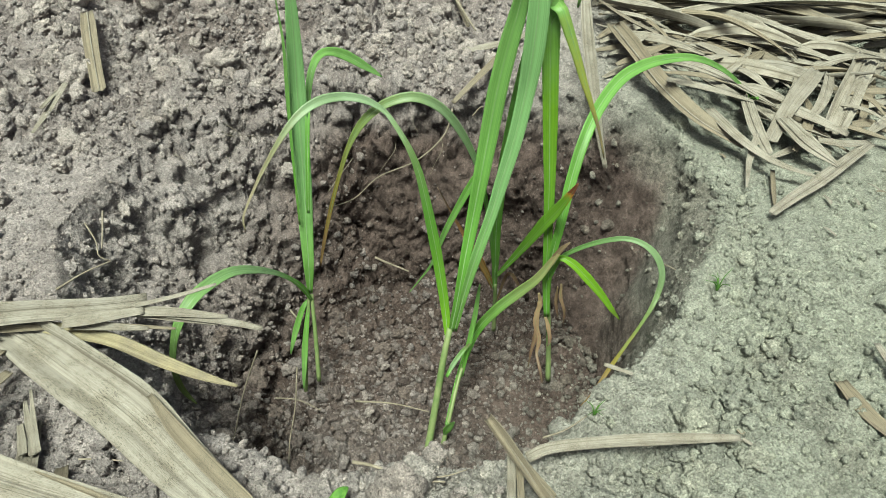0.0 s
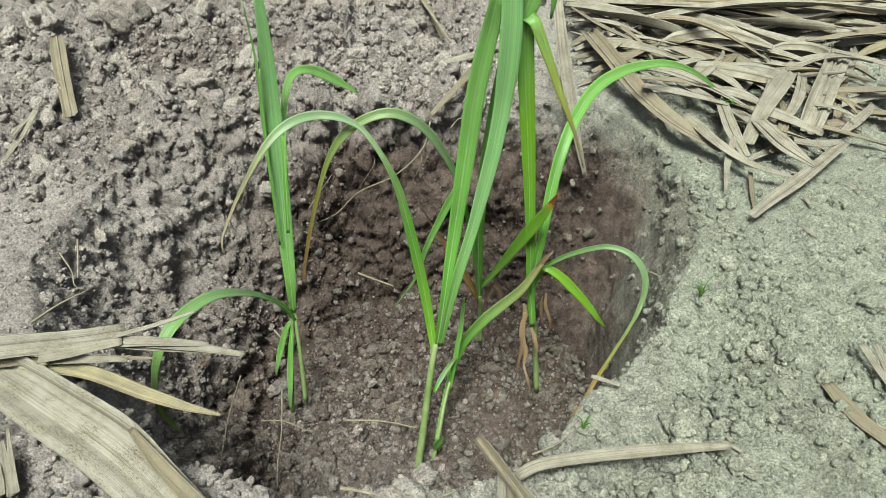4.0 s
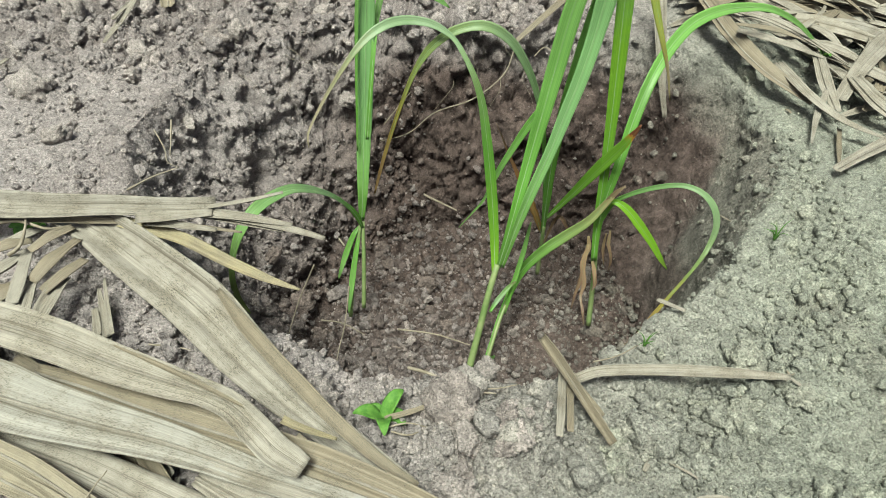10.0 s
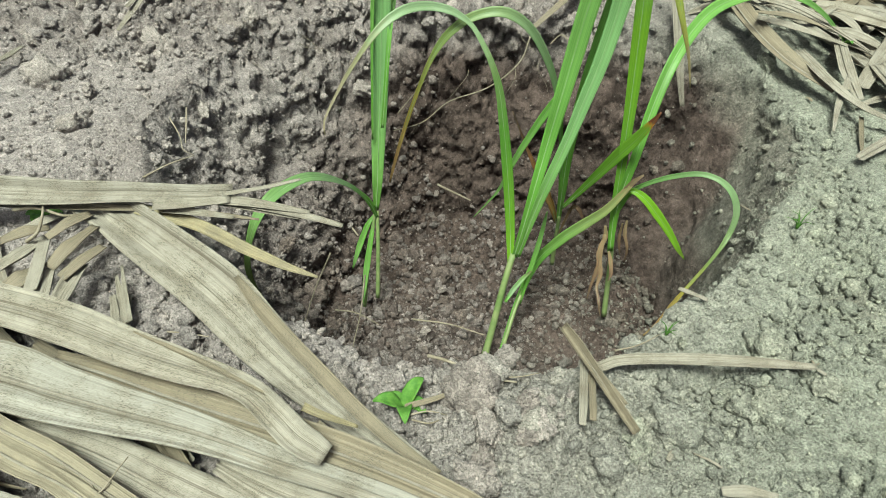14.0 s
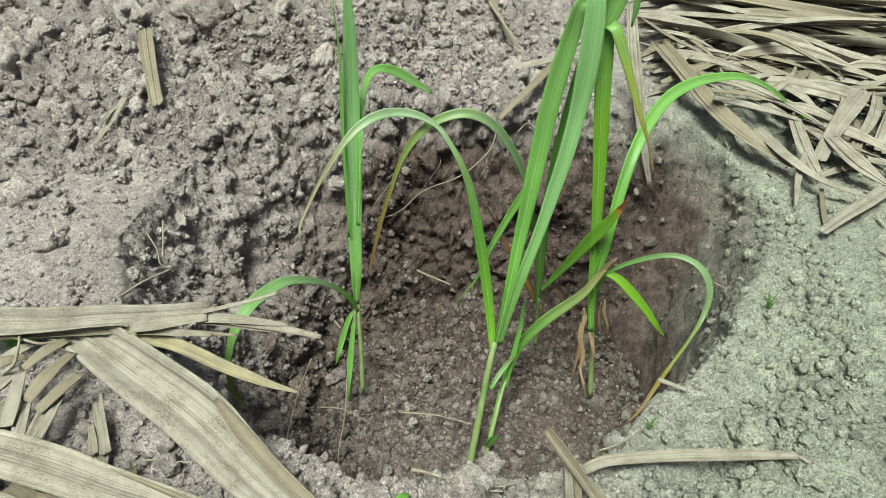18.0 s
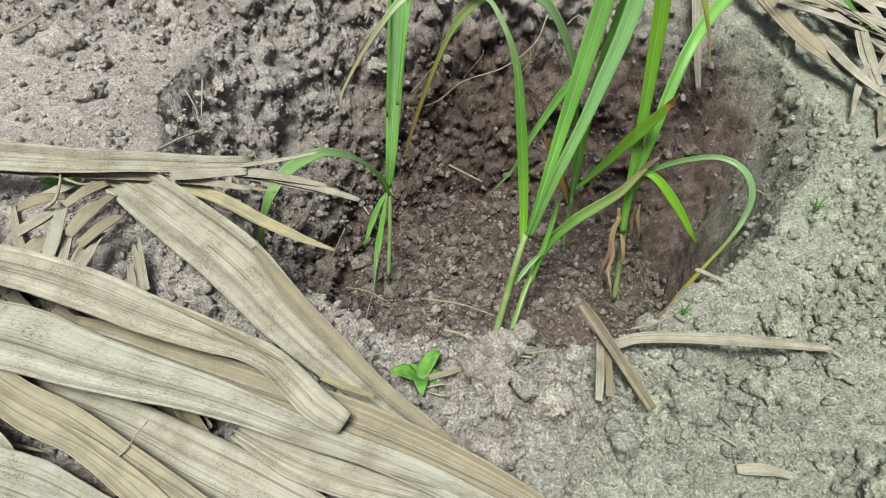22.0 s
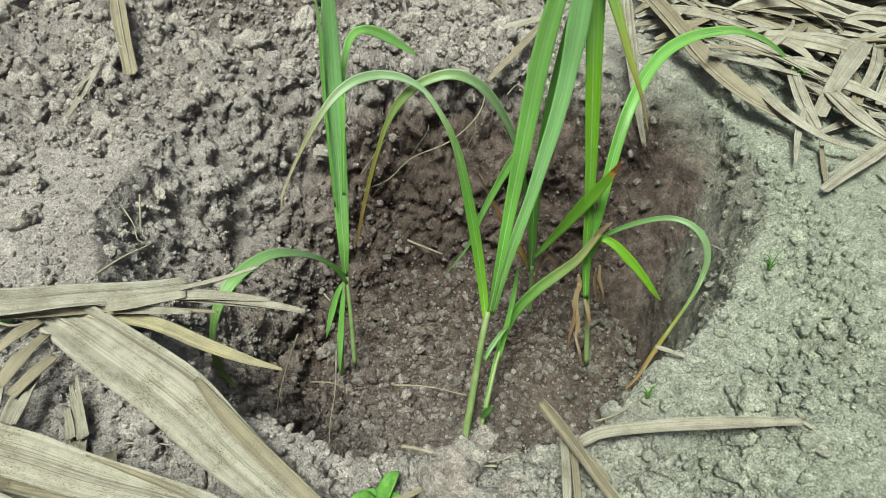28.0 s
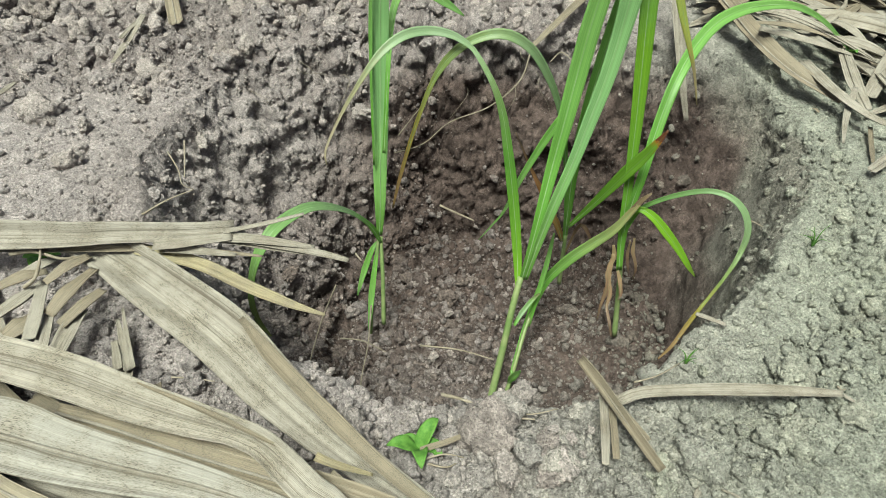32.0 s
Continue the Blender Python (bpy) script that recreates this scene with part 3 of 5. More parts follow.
def strip(pts, width, profile, facing, fold=0.15, twist=0.0, wave=0.0, thick=0.0012, rng=None, across=7, ragged=0.0, rumple=0.02, curl=0.0):
    """A long leaf: a folded strip with two skins. Returns vertices, faces and uv."""
    n = max(14, min(70, len(pts) * (7 if across > 9 else 5)))
    c, length = spline(pts, n)
    t = np.gradient(c, axis=0)
    t /= np.linalg.norm(t, axis=1)[:, None]
    f = np.tile(np.array(facing, float), (n, 1))
    side = np.cross(t, f)
    side /= np.linalg.norm(side, axis=1)[:, None] + 1e-9
    for k in range(1, n):
        if side[k] @ side[k - 1] < 0:
            side[k] = -side[k]
    up = np.cross(side, t)
    s = np.linspace(0, 1, n)
    ang = radians(twist) * s ** 2
    side, up = side * np.cos(ang)[:, None] + up * np.sin(ang)[:, None], up * np.cos(ang)[:, None] - side * np.sin(ang)[:, None]
    v = np.linspace(-1, 1, across)
    ph = rng.uniform(0, 6.3, 4)
    lean = rng.uniform(-0.15, 0.15)
    verts, uvs = [], []
    half = 0.5 * width * profile(s)
    for skin in (0, 1):
        for k in range(n):
            for a in v:
                edge = 1 + ragged * rng.uniform(-1, 0) * (abs(a) > 0.9)
                lift = fold * half[k] * (abs(a) ** 1.3) + curl * half[k] * max(0.0, abs(a + lean) - 0.7) * 3 + wave * half[k] * math.sin(9 * s[k] + ph[0] + 1.5 * a) * abs(a)
                lift += rumple * half[k] * (math.sin(8 * a + ph[2] + 1.2 * math.sin(3 * s[k] + ph[1])) + 0.6 * math.sin(17 * a + ph[3] + math.sin(5 * s[k])))
                verts.append(c[k] + side[k] * a * half[k] * edge + up[k] * (lift - skin * thick))
                uvs.append((0.5 + 0.5 * a, s[k]))
    m = n * across
    faces = []
    for k in range(n - 1):
        for a in range(across - 1):
            i = k * across + a
            faces.append((i, i + 1, i + across + 1, i + across))
            faces.append((m + i, m + i + across, m + i + across + 1, m + i + 1))
        i, j = k * across, k * across + across - 1
        faces.append((i, i + across, m + i + across, m + i))
        faces.append((j, m + j, m + j + across, j + across))
    e = (n - 1) * across
    for a in range(across - 1):
        faces.append((a, m + a, m + a + 1, a + 1))
        faces.append((e + a, e + a + 1, m + e + a + 1, m + e + a))
    return np.array(verts), faces, uvs, c, up


def along_widths(pts, widths):
    """A width profile that meets the given widths at the control points."""
    at = np.r_[0, np.cumsum(np.linalg.norm(np.diff(np.array(pts, float), axis=0), axis=1))]
    return lambda s: np.interp(s, at / at[-1], widths)


def tube(pts, r0, r1, sides=7, n=None):
    n = n or max(6, len(pts) * 5)
    c, length = spline(pts, n)
    t = np.gradient(c, axis=0)
    t /= np.linalg.norm(t, axis=1)[:, None]
    ref = np.array((0.3, 0.8, 0.5)) if abs(t[0] @ np.array((0.3, 0.8, 0.5))) < 0.9 else np.array((1.0, 0, 0))
    verts, faces, uvs = [], [], []
    for k in range(n):
        a = np.cross(t[k], ref)
        a /= np.linalg.norm(a) + 1e-9
        b = np.cross(t[k], a)
        r = r0 + (r1 - r0) * k / (n - 1)
        for j in range(sides):
            w = 2 * math.pi * j / sides
            verts.append(c[k] + r * (a * math.cos(w) + b * math.sin(w)))
            uvs.append((j / sides, k / (n - 1)))
    for k in range(n - 1):
        for j in range(sides):
            faces.append((k * sides + j, k * sides + (j + 1) % sides, (k + 1) * sides + (j + 1) % sides, (k + 1) * sides + j))
    faces += [tuple(range(sides - 1, -1, -1)), tuple(range((n - 1) * sides, n * sides))]
    return np.array(verts), faces, uvs


RNG = np.random.default_rng(7)
LABELS = {"pale": "dry bleached sugarcane leaf lying on the soil", "brown": "dry brown withered sugarcane leaf lying on soil",
          "ashen": "dry ash-grey weathered sugarcane leaf in the heap", "tan": "dry tan sugarcane leaf with a folded ridge",
          "yellow": "dry leaf with a yellow streak lying on others"}


def dry_leaf(pts, width, tone="pale", fold=0.15, tip=0.4, twist=0.0, lying=True, rib=True, loose=False, fixed=False, across=17, into=None, start=0.82, group="dry leaves on the ground", label=""):
    p = np.array(pts, float)
    if lying and not fixed:
        if loose:
            along = np.linspace(0, 1, len(p))
            tops = np.array([soil_top(a, b) for a, b in p[:, :2]])
            line = np.polyval(np.polyfit(along, tops, 1), along)
            p[:, 2] += line + 0.3 * (tops - line).max()
        else:
            p[:, 2] += level(p[:, 0], p[:, 1])
    base = p[0].copy()

    def tapering(s):
        w = 1 - (1 - tip) * np.clip((s - 0.45) / 0.55, 0, 1) ** 1.4
        return w * (start + (1 - start) * np.clip(s / 0.2, 0, 1)) * (1 + 0.06 * np.sin(7 * s + width * 900))
    profile = tapering
    if isinstance(width, list):
        profile, width = along_widths(p, np.array(width) / max(width)), max(width)
    face = (0, -0.25, 1) if lying else (0.1, -1, 0.35)
    verts, faces, uvs, c, up = strip(p - base, width, profile, face, fold, twist, 0.05, 0.0012, RNG, across, 0.025, RNG.uniform(0.05, 0.13), RNG.uniform(-0.1, 0.35))
    if into is not None:
        into.append((verts + base, faces, uvs, tone))
        return None
    ob = new("dry_leaf", mesh_of("dry_leaf", verts, faces, STRAW[tone], uvs))
    ob.location = base
    tagged(ob, label or LABELS[tone], "dry leaf", group)
    if rib and width > 0.024:
        n = len(c)
        rp = [c[k] + up[k] * 0.001 for k in range(0, n, max(1, n // 8))]
        v2, f2, u2 = tube(rp, min(0.0035, width * 0.055), 0.0012, 6)
        part("midrib", mesh_of("midrib", v2, f2, STRAW["pale" if tone != "yellow" else "yellow"], u2), ob, "raised fibrous midrib")
    return ob


def sugarcane(base, label):
    ob = new("sugarcane_plant")
    ob.location = base
    return tagged(ob, label, "sugarcane", "young sugarcane in the pit")


def stalk(pts, width, plant):
    p = np.array(pts, float) - np.array(plant.location)
    p[0, 2] -= 0.02
    v, f, u = tube(p, width * 0.46, width * 0.36, 9)
    return part("stem", mesh_of("stem", v, f, STALK, u), plant, "pale green round stem")


def blade(pts, widths, plant, tone, fold=0.3, facing=(0.05, -0.8, 0.6)):
    p = np.array(pts, float) - np.array(plant.location)
    dry = tone in ('withered', 'orange')
    profile = along_widths(p, np.array(widths) / max(widths))
    width = max(widths)
    verts, faces, uvs, c, up = strip(p, width, profile, facing, fold, 0.0, 0.05, 0.0007, RNG, 7, 0.35 if dry else 0.0, 0.30 if dry else 0.02)
    label = {"soft": "pale green arching leaf blade", "arching": "green leaf blade with a pale drooping tip", "drooping": "pale leaf drooping to a yellow tip", "green": "fresh green leaf blade", "bright": "bright green leaf blade", "cool": "tall cool green leaf blade", "fading": "green leaf fading to yellow and brown", "yellowing": "green leaf yellowing to its tip", "tipped": "bright green leaf with burnt orange tip", "withered": "withered brown leaf", "orange": "withered orange leaf"}[tone]
    leaf = part("leaf", mesh_of("leaf", verts, faces, LEAF[tone], uvs), plant, label)
    if width > 0.011 and tone != "withered":
        n = len(c)
        v2, f2, u2 = tube([c[k] - up[k] * 0.0002 for k in range(0, int(n * 0.9), max(1, n // 12))], width * 0.035, 0.0003, 5)
        part("midrib", mesh_of("midrib", v2, f2, RIB, u2), leaf, "pale raised midrib")
    return leaf


def root(pts, width, label, lying=False):
    p = np.array(pts, float)
    if lying:
        p[:, 2] += level(p[:, 0], p[:, 1]) + 0.004
    base = p[0].copy()
    p[1:-1] += RNG.normal(0, 0.003, p[1:-1].shape)
    v, f, u = tube(p - base, width * 0.5, width * 0.25, 6)
    ob = new("root", mesh_of("root", v, f, ROOT, u))
    ob.location = base
    return tagged(ob, label, "root", "roots and sticks")


def weed(at, size, count, label, lift=0.0):
    ob = new("weed")
    ob.location = (at[0], at[1], soil_top(*at) + lift - 0.003)
    tagged(ob, label, "weed", "green weeds")
    for k in range(count):
        a = 2.4 * k + RNG.uniform(-0.3, 0.3)
        r, h = size * RNG.uniform(0.7, 1.1), size * RNG.uniform(0.25, 0.9)
        d = np.array((math.cos(a), math.sin(a), 0))
        p = [(0, 0, 0), tuple(d * r * 0.4 + (0, 0, h * 0.7)), tuple(d * r * 0.8 + (0, 0, h)), tuple(d * r * 1.15 + (0, 0, h * 0.85))]
        v, f, u, c, up = strip(p, size * 0.62, lambda s: np.sin(np.pi * np.clip(s, 0.04, 1) ** 0.8) ** 0.8 + 0.06, (0, 0, 1), 0.3, 0, 0.12, 0.0006, RNG, 7)
        part("leaf", mesh_of("leaf", v, f, WEED, u), ob)
    return ob


def grass_tuft(at, size, count, label):
    ob = new("grass_tuft")
    ob.location = (at[0], at[1], soil_top(*at) - 0.003)
    tagged(ob, label, "grass", "green weeds")
    for k in range(count):
        a, r, h = RNG.uniform(0, 6.28), size * RNG.uniform(0.3, 0.7), size * RNG.uniform(0.4, 1.0)
        d = np.array((math.cos(a), math.sin(a), 0))
        p = [(0, 0, 0), tuple(d * r * 0.3 + (0, 0, h * 0.7)), tuple(d * r + (0, 0, h))]
        v, f, u, c, up = strip(p, 0.003, lambda s: 1.05 - s, (0.2, -1, 0.5), 0.2, 0, 0, 0.0004, RNG, 3)
        part("blade", mesh_of("blade", v, f, WEED, u), ob)
    return ob


# dry leaves along the near side of the pit
dry_leaf([(-0.888, 0.092, 0.070), (-0.618, 0.118, 0.070), (-0.506, 0.127, 0.070), (-0.430, 0.140, 0.070), (-0.337, 0.155, 0.065), (-0.276, 0.170, 0.060)], 0.041, 'pale', fold=0.25, tip=0.8)
dry_leaf([(-0.408, 0.130, 0.055), (-0.315, 0.116, 0.050), (-0.231, 0.086, 0.045), (-0.168, 0.063, 0.042), (-0.119, 0.047, 0.040)], 0.023, 'yellow', tip=0.15, fold=0.2)
broad_leaf = dry_leaf([(-0.502, 0.150, 0.045), (-0.438, 0.118, 0.045), (-0.327, 0.048, 0.050), (-0.241, -0.004, 0.045), (-0.143, -0.083, 0.035), (-0.040, -0.154, 0.025), (0.072, -0.216, 0.020)], 0.075, 'pale', tip=0.3, fold=0.22)
# the folded edge of the broad leaf
RIDGE = [(-0.217, 0.010, 0.062), (-0.166, -0.042, 0.062), (-0.115, -0.087, 0.060), (-0.066, -0.126, 0.055), (-0.020, -0.162, 0.050), (0.026, -0.192, 0.042), (0.058, -0.208, 0.035), (0.081, -0.217, 0.030)]
RIDGE_WIDTHS = [0.0074, 0.0185, 0.0191, 0.0186, 0.0167, 0.0139, 0.0112, 0.0075]
ridge_rel = np.array(RIDGE) - np.array(broad_leaf.location)
rv, rf, ru, rc, rup = strip(ridge_rel, 1.0, along_widths(ridge_rel, RIDGE_WIDTHS), (0, -0.25, 1), 0.55, 0.0, 0.08, 0.0012, RNG, 9, 0.02, 0.05)
part('folded_edge', mesh_of('folded_edge', rv, rf, STRAW['brown'], ru), broad_leaf, 'raised brown folded edge')
dry_leaf([(-0.445, -0.325, 0.035), (-0.343, -0.341, 0.035), (-0.268, -0.357, 0.035), (-0.206, -0.369, 0.030), (-0.144, -0.383, 0.025), (-0.076, -0.402, 0.020)], [0.0700, 0.0780, 0.0603, 0.0471, 0.0387, 0.0236], 'ashen', fixed=True, fold=0.1)
dry_leaf([(-0.538, -0.245, 0.030), (-0.407, -0.304, 0.025), (-0.329, -0.365, 0.020), (-0.271, -0.412, 0.020)], [0.0478, 0.0539, 0.0366, 0.0261], 'pale', fixed=True, fold=0.15)
dry_leaf([(-0.513, -0.202, 0.045), (-0.384, -0.264, 0.050), (-0.308, -0.286, 0.050), (-0.235, -0.319, 0.045), (-0.185, -0.347, 0.040), (-0.130, -0.381, 0.030), (-0.084, -0.409, 0.020)], [0.0228, 0.0239, 0.0247, 0.0303, 0.0301, 0.0274, 0.0185], 'tan', fixed=True, fold=0.3)
dry_leaf([(-0.503, -0.195, 0.060), (-0.398, -0.238, 0.055), (-0.327, -0.261, 0.055), (-0.257, -0.290, 0.050), (-0.185, -0.318, 0.045), (-0.129, -0.342, 0.040), (-0.087, -0.360, 0.030)], [0.0292, 0.0251, 0.0268, 0.0268, 0.0218, 0.0172, 0.0100], 'tan', fixed=True, fold=0.35)
dry_leaf([(-0.475, -0.198, 0.030), (-0.366, -0.228, 0.035), (-0.283, -0.248, 0.035), (-0.200, -0.276, 0.035), (-0.131, -0.296, 0.030), (-0.073, -0.311, 0.025), (-0.023, -0.320, 0.018)], [0.0386, 0.0436, 0.0543, 0.0663, 0.0683, 0.0565, 0.0338], 'pale', fixed=True, fold=0.12)
dry_leaf([(-0.155, -0.244, 0.045), (-0.085, -0.269, 0.045), (-0.021, -0.280, 0.040), (0.040, -0.285, 0.035), (0.100, -0.290, 0.030)], [0.0183, 0.0360, 0.0374, 0.0272, 0.0120], 'pale', fixed=True, fold=0.15)
dry_leaf([(-0.387, -0.143, 0.055), (-0.307, -0.161, 0.060), (-0.229, -0.182, 0.065), (-0.156, -0.199, 0.068), (-0.088, -0.213, 0.068), (-0.022, -0.227, 0.065), (0.042, -0.242, 0.060), (0.105, -0.260, 0.055), (0.155, -0.274, 0.045), (0.204, -0.291, 0.035), (0.253, -0.307, 0.025)], [0.0219, 0.0318, 0.0376, 0.0391, 0.0411, 0.0416, 0.0370, 0.0312, 0.0247, 0.0159, 0.0048], 'brown', fixed=True, fold=0.3)
dry_leaf([(-0.550, -0.176, 0.075), (-0.422, -0.186, 0.075), (-0.347, -0.201, 0.075), (-0.277, -0.212, 0.075), (-0.209, -0.221, 0.075), (-0.142, -0.233, 0.073), (-0.076, -0.248, 0.070), (-0.014, -0.258, 0.065), (0.048, -0.270, 0.058), (0.110, -0.288, 0.050), (0.159, -0.302, 0.040), (0.206, -0.309, 0.030), (0.236, -0.313, 0.025)], [0.0724, 0.0780, 0.0665, 0.0557, 0.0457, 0.0367, 0.0299, 0.0272, 0.0279, 0.0286, 0.0236, 0.0129, 0.0035], 'ashen', fixed=True, fold=0.25)
dry_leaf([(-0.187, -0.231, 0.070), (-0.106, -0.250, 0.070), (-0.036, -0.263, 0.068), (0.037, -0.274, 0.062), (0.091, -0.279, 0.050)], [0.0088, 0.0111, 0.0122, 0.0109, 0.0048], 'pale', fixed=True, fold=0.6)
dry_leaf([(-0.359, -0.146, 0.050), (-0.283, -0.156, 0.055), (-0.210, -0.165, 0.060), (-0.146, -0.176, 0.060), (-0.083, -0.191, 0.055)], [0.0076, 0.0254, 0.0291, 0.0211, 0.0069], 'brown', fixed=True, fold=0.4)
dry_leaf([(-0.594, -0.085, 0.090), (-0.466, -0.101, 0.095), (-0.368, -0.123, 0.100), (-0.282, -0.147, 0.100), (-0.209, -0.164, 0.100), (-0.160, -0.174, 0.100), (-0.125, -0.187, 0.100), (-0.089, -0.215, 0.105), (-0.066, -0.231, 0.100), (-0.048, -0.236, 0.090), (-0.034, -0.241, 0.086)], [0.0495, 0.0535, 0.0526, 0.0467, 0.0394, 0.0314, 0.0313, 0.0342, 0.0343, 0.0328, 0.0245], 'pale', fixed=True, fold=0.15)
dry_leaf([(-0.283, -0.127, 0.105), (-0.228, -0.146, 0.107), (-0.176, -0.164, 0.107), (-0.125, -0.183, 0.105), (-0.090, -0.195, 0.102)], [0.0021, 0.0055, 0.0061, 0.0039, 0.0020], 'brown', fixed=True, fold=0.5, rib=False)
dry_leaf([(-0.075, -0.181, 0.075), (-0.052, -0.186, 0.070), (-0.015, -0.183, 0.050)], [0.0097, 0.0084, 0.0036], 'yellow', fixed=True, fold=0.4, rib=False)
dry_leaf([(-0.058, -0.189, 0.060), (-0.044, -0.198, 0.055), (-0.033, -0.209, 0.040)], [0.0064, 0.0087, 0.0062], 'brown', fixed=True, fold=0.4, rib=False)
dry_leaf([(-0.253, -0.149, 0.050), (-0.193, -0.162, 0.050), (-0.149, -0.174, 0.045)], [0.0161, 0.0186, 0.0098], 'brown', fixed=True, fold=0.5, rib=False)
dry_leaf([(-0.285, 0.155, 0.075), (-0.225, 0.167, 0.085), (-0.172, 0.182, 0.095)], [0.0065, 0.0065, 0.0040], 'pale', fixed=True, fold=0.4, rib=False, across=9, label='dry splintered end of a bleached leaf')
dry_leaf([(-0.293, 0.151, 0.068), (-0.231, 0.153, 0.065), (-0.154, 0.151, 0.060)], [0.0174, 0.0160, 0.0061], 'pale', fixed=True, fold=0.4, rib=False, across=9, label='dry splintered end of a bleached leaf')
dry_leaf([(-0.274, 0.155, 0.064), (-0.205, 0.149, 0.060), (-0.145, 0.143, 0.056), (-0.103, 0.137, 0.052)], [0.0121, 0.0119, 0.0106, 0.0070], 'pale', fixed=True, fold=0.4, rib=False, across=9, label='dry splintered end of a bleached leaf')
dry_leaf([(-0.292, 0.154, 0.060), (-0.230, 0.148, 0.058), (-0.166, 0.143, 0.054)], [0.0120, 0.0107, 0.0047], 'pale', fixed=True, fold=0.4, rib=False, across=9, label='dry splintered end of a bleached leaf')
dry_leaf([(-0.365, 0.127, 0.060), (-0.315, 0.127, 0.060), (-0.262, 0.130, 0.055)], [0.0144, 0.0132, 0.0061], 'pale', fixed=True, fold=0.4, rib=False, across=9, label='dry splintered end of a bleached leaf')
dry_leaf([(-0.328, 0.136, 0.055), (-0.277, 0.135, 0.053), (-0.227, 0.136, 0.050)], [0.0084, 0.0072, 0.0036], 'brown', fixed=True, fold=0.4, rib=False, across=9, label='dry splintered end of a bleached leaf')
dry_leaf([(-0.378, 0.123, 0.068), (-0.332, 0.132, 0.070), (-0.272, 0.150, 0.070)], [0.0177, 0.0180, 0.0130], 'pale', fixed=True, fold=0.4, rib=False, across=9, label='dry splintered end of a bleached leaf')
dry_leaf([(0.221, -0.009, 0.042), (0.255, -0.063, 0.038), (0.296, -0.123, 0.022)], 0.007, 'brown', fold=0.6, tip=0.7)
dry_leaf([(0.227, -0.008, 0.048), (0.265, -0.076, 0.040), (0.297, -0.113, 0.026)], 0.006, 'pale', fold=0.5, tip=0.7)
dry_leaf([(-0.882, 0.096, 0.050), (-0.619, 0.118, 0.050), (-0.508, 0.120, 0.055), (-0.404, 0.131, 0.055), (-0.330, 0.151, 0.050)], 0.016, 'brown', fold=0.4, tip=0.4)
# broken pieces at the heap's end
dry_leaf([(-0.479, -0.039, 0.050), (-0.488, -0.001, 0.055), (-0.509, 0.052, 0.050)], [0.0183, 0.0194, 0.0164], 'pale', fixed=True, rib=False, across=9, label='short broken piece of dry leaf in the heap')
dry_leaf([(-0.456, -0.063, 0.040), (-0.465, -0.030, 0.045), (-0.476, 0.007, 0.045)], [0.0208, 0.0196, 0.0169], 'pale', fixed=True, rib=False, across=9, label='short broken piece of dry leaf in the heap')
dry_leaf([(-0.439, -0.048, 0.040), (-0.438, -0.018, 0.045), (-0.439, 0.019, 0.045)], [0.0207, 0.0228, 0.0196], 'pale', fixed=True, rib=False, across=9, label='short broken piece of dry leaf in the heap')
dry_leaf([(-0.475, 0.002, 0.050), (-0.462, 0.038, 0.060), (-0.454, 0.091, 0.050)], [0.0189, 0.0230, 0.0144], 'brown', fixed=True, rib=False, across=9, label='short broken piece of dry leaf in the heap')
dry_leaf([(-0.451, -0.013, 0.050), (-0.436, 0.017, 0.055), (-0.424, 0.053, 0.050)], [0.0150, 0.0194, 0.0129], 'brown', fixed=True, rib=False, across=9, label='short broken piece of dry leaf in the heap')
dry_leaf([(-0.552, 0.001, 0.040), (-0.530, 0.028, 0.045), (-0.519, 0.067, 0.040)], [0.0217, 0.0259, 0.0158], 'pale', fixed=True, rib=False, across=9, label='short broken piece of dry leaf in the heap')
dry_leaf([(-0.508, 0.057, 0.050), (-0.489, 0.085, 0.055), (-0.472, 0.114, 0.050)], [0.0123, 0.0201, 0.0127], 'brown', fixed=True, rib=False, across=9, label='short broken piece of dry leaf in the heap')
dry_leaf([(-0.577, 0.076, 0.030), (-0.549, 0.103, 0.035), (-0.530, 0.129, 0.030)], [0.0107, 0.0163, 0.0081], 'pale', fixed=True, rib=False, across=9, label='short broken piece of dry leaf in the heap')
dry_leaf([(-0.366, -0.053, 0.020), (-0.376, -0.034, 0.022), (-0.390, -0.010, 0.022)], [0.0123, 0.0117, 0.0084], 'pale', fixed=True, rib=False, across=9, label='short broken piece of dry leaf in the heap')
dry_leaf([(-0.352, -0.051, 0.018), (-0.369, -0.025, 0.020), (-0.403, 0.028, 0.020)], [0.0135, 0.0124, 0.0043], 'pale', fixed=True, rib=False, across=9, label='short broken piece of dry leaf in the heap')
dry_leaf([(-0.349, -0.049, 0.020), (-0.368, -0.016, 0.022), (-0.403, 0.046, 0.022)], [0.0095, 0.0084, 0.0036], 'pale', fixed=True, rib=False, across=9, label='short broken piece of dry leaf in the heap')
dry_leaf([(-0.444, -0.109, 0.030), (-0.411, -0.126, 0.035), (-0.386, -0.134, 0.030)], [0.0207, 0.0232, 0.0179], 'brown', fixed=True, rib=False, across=9, label='short broken piece of dry leaf in the heap')
dry_leaf([(-0.589, 0.060, 0.030), (-0.556, 0.075, 0.040), (-0.534, 0.097, 0.030)], [0.0128, 0.0186, 0.0106], 'brown', fixed=True, rib=False, across=9, label='short broken piece of dry leaf in the heap')
dry_leaf([(-0.530, -0.023, 0.030), (-0.515, -0.005, 0.035), (-0.509, 0.017, 0.030)], [0.0253, 0.0296, 0.0149], 'brown', fixed=True, rib=False, across=9, label='short broken piece of dry leaf in the heap')
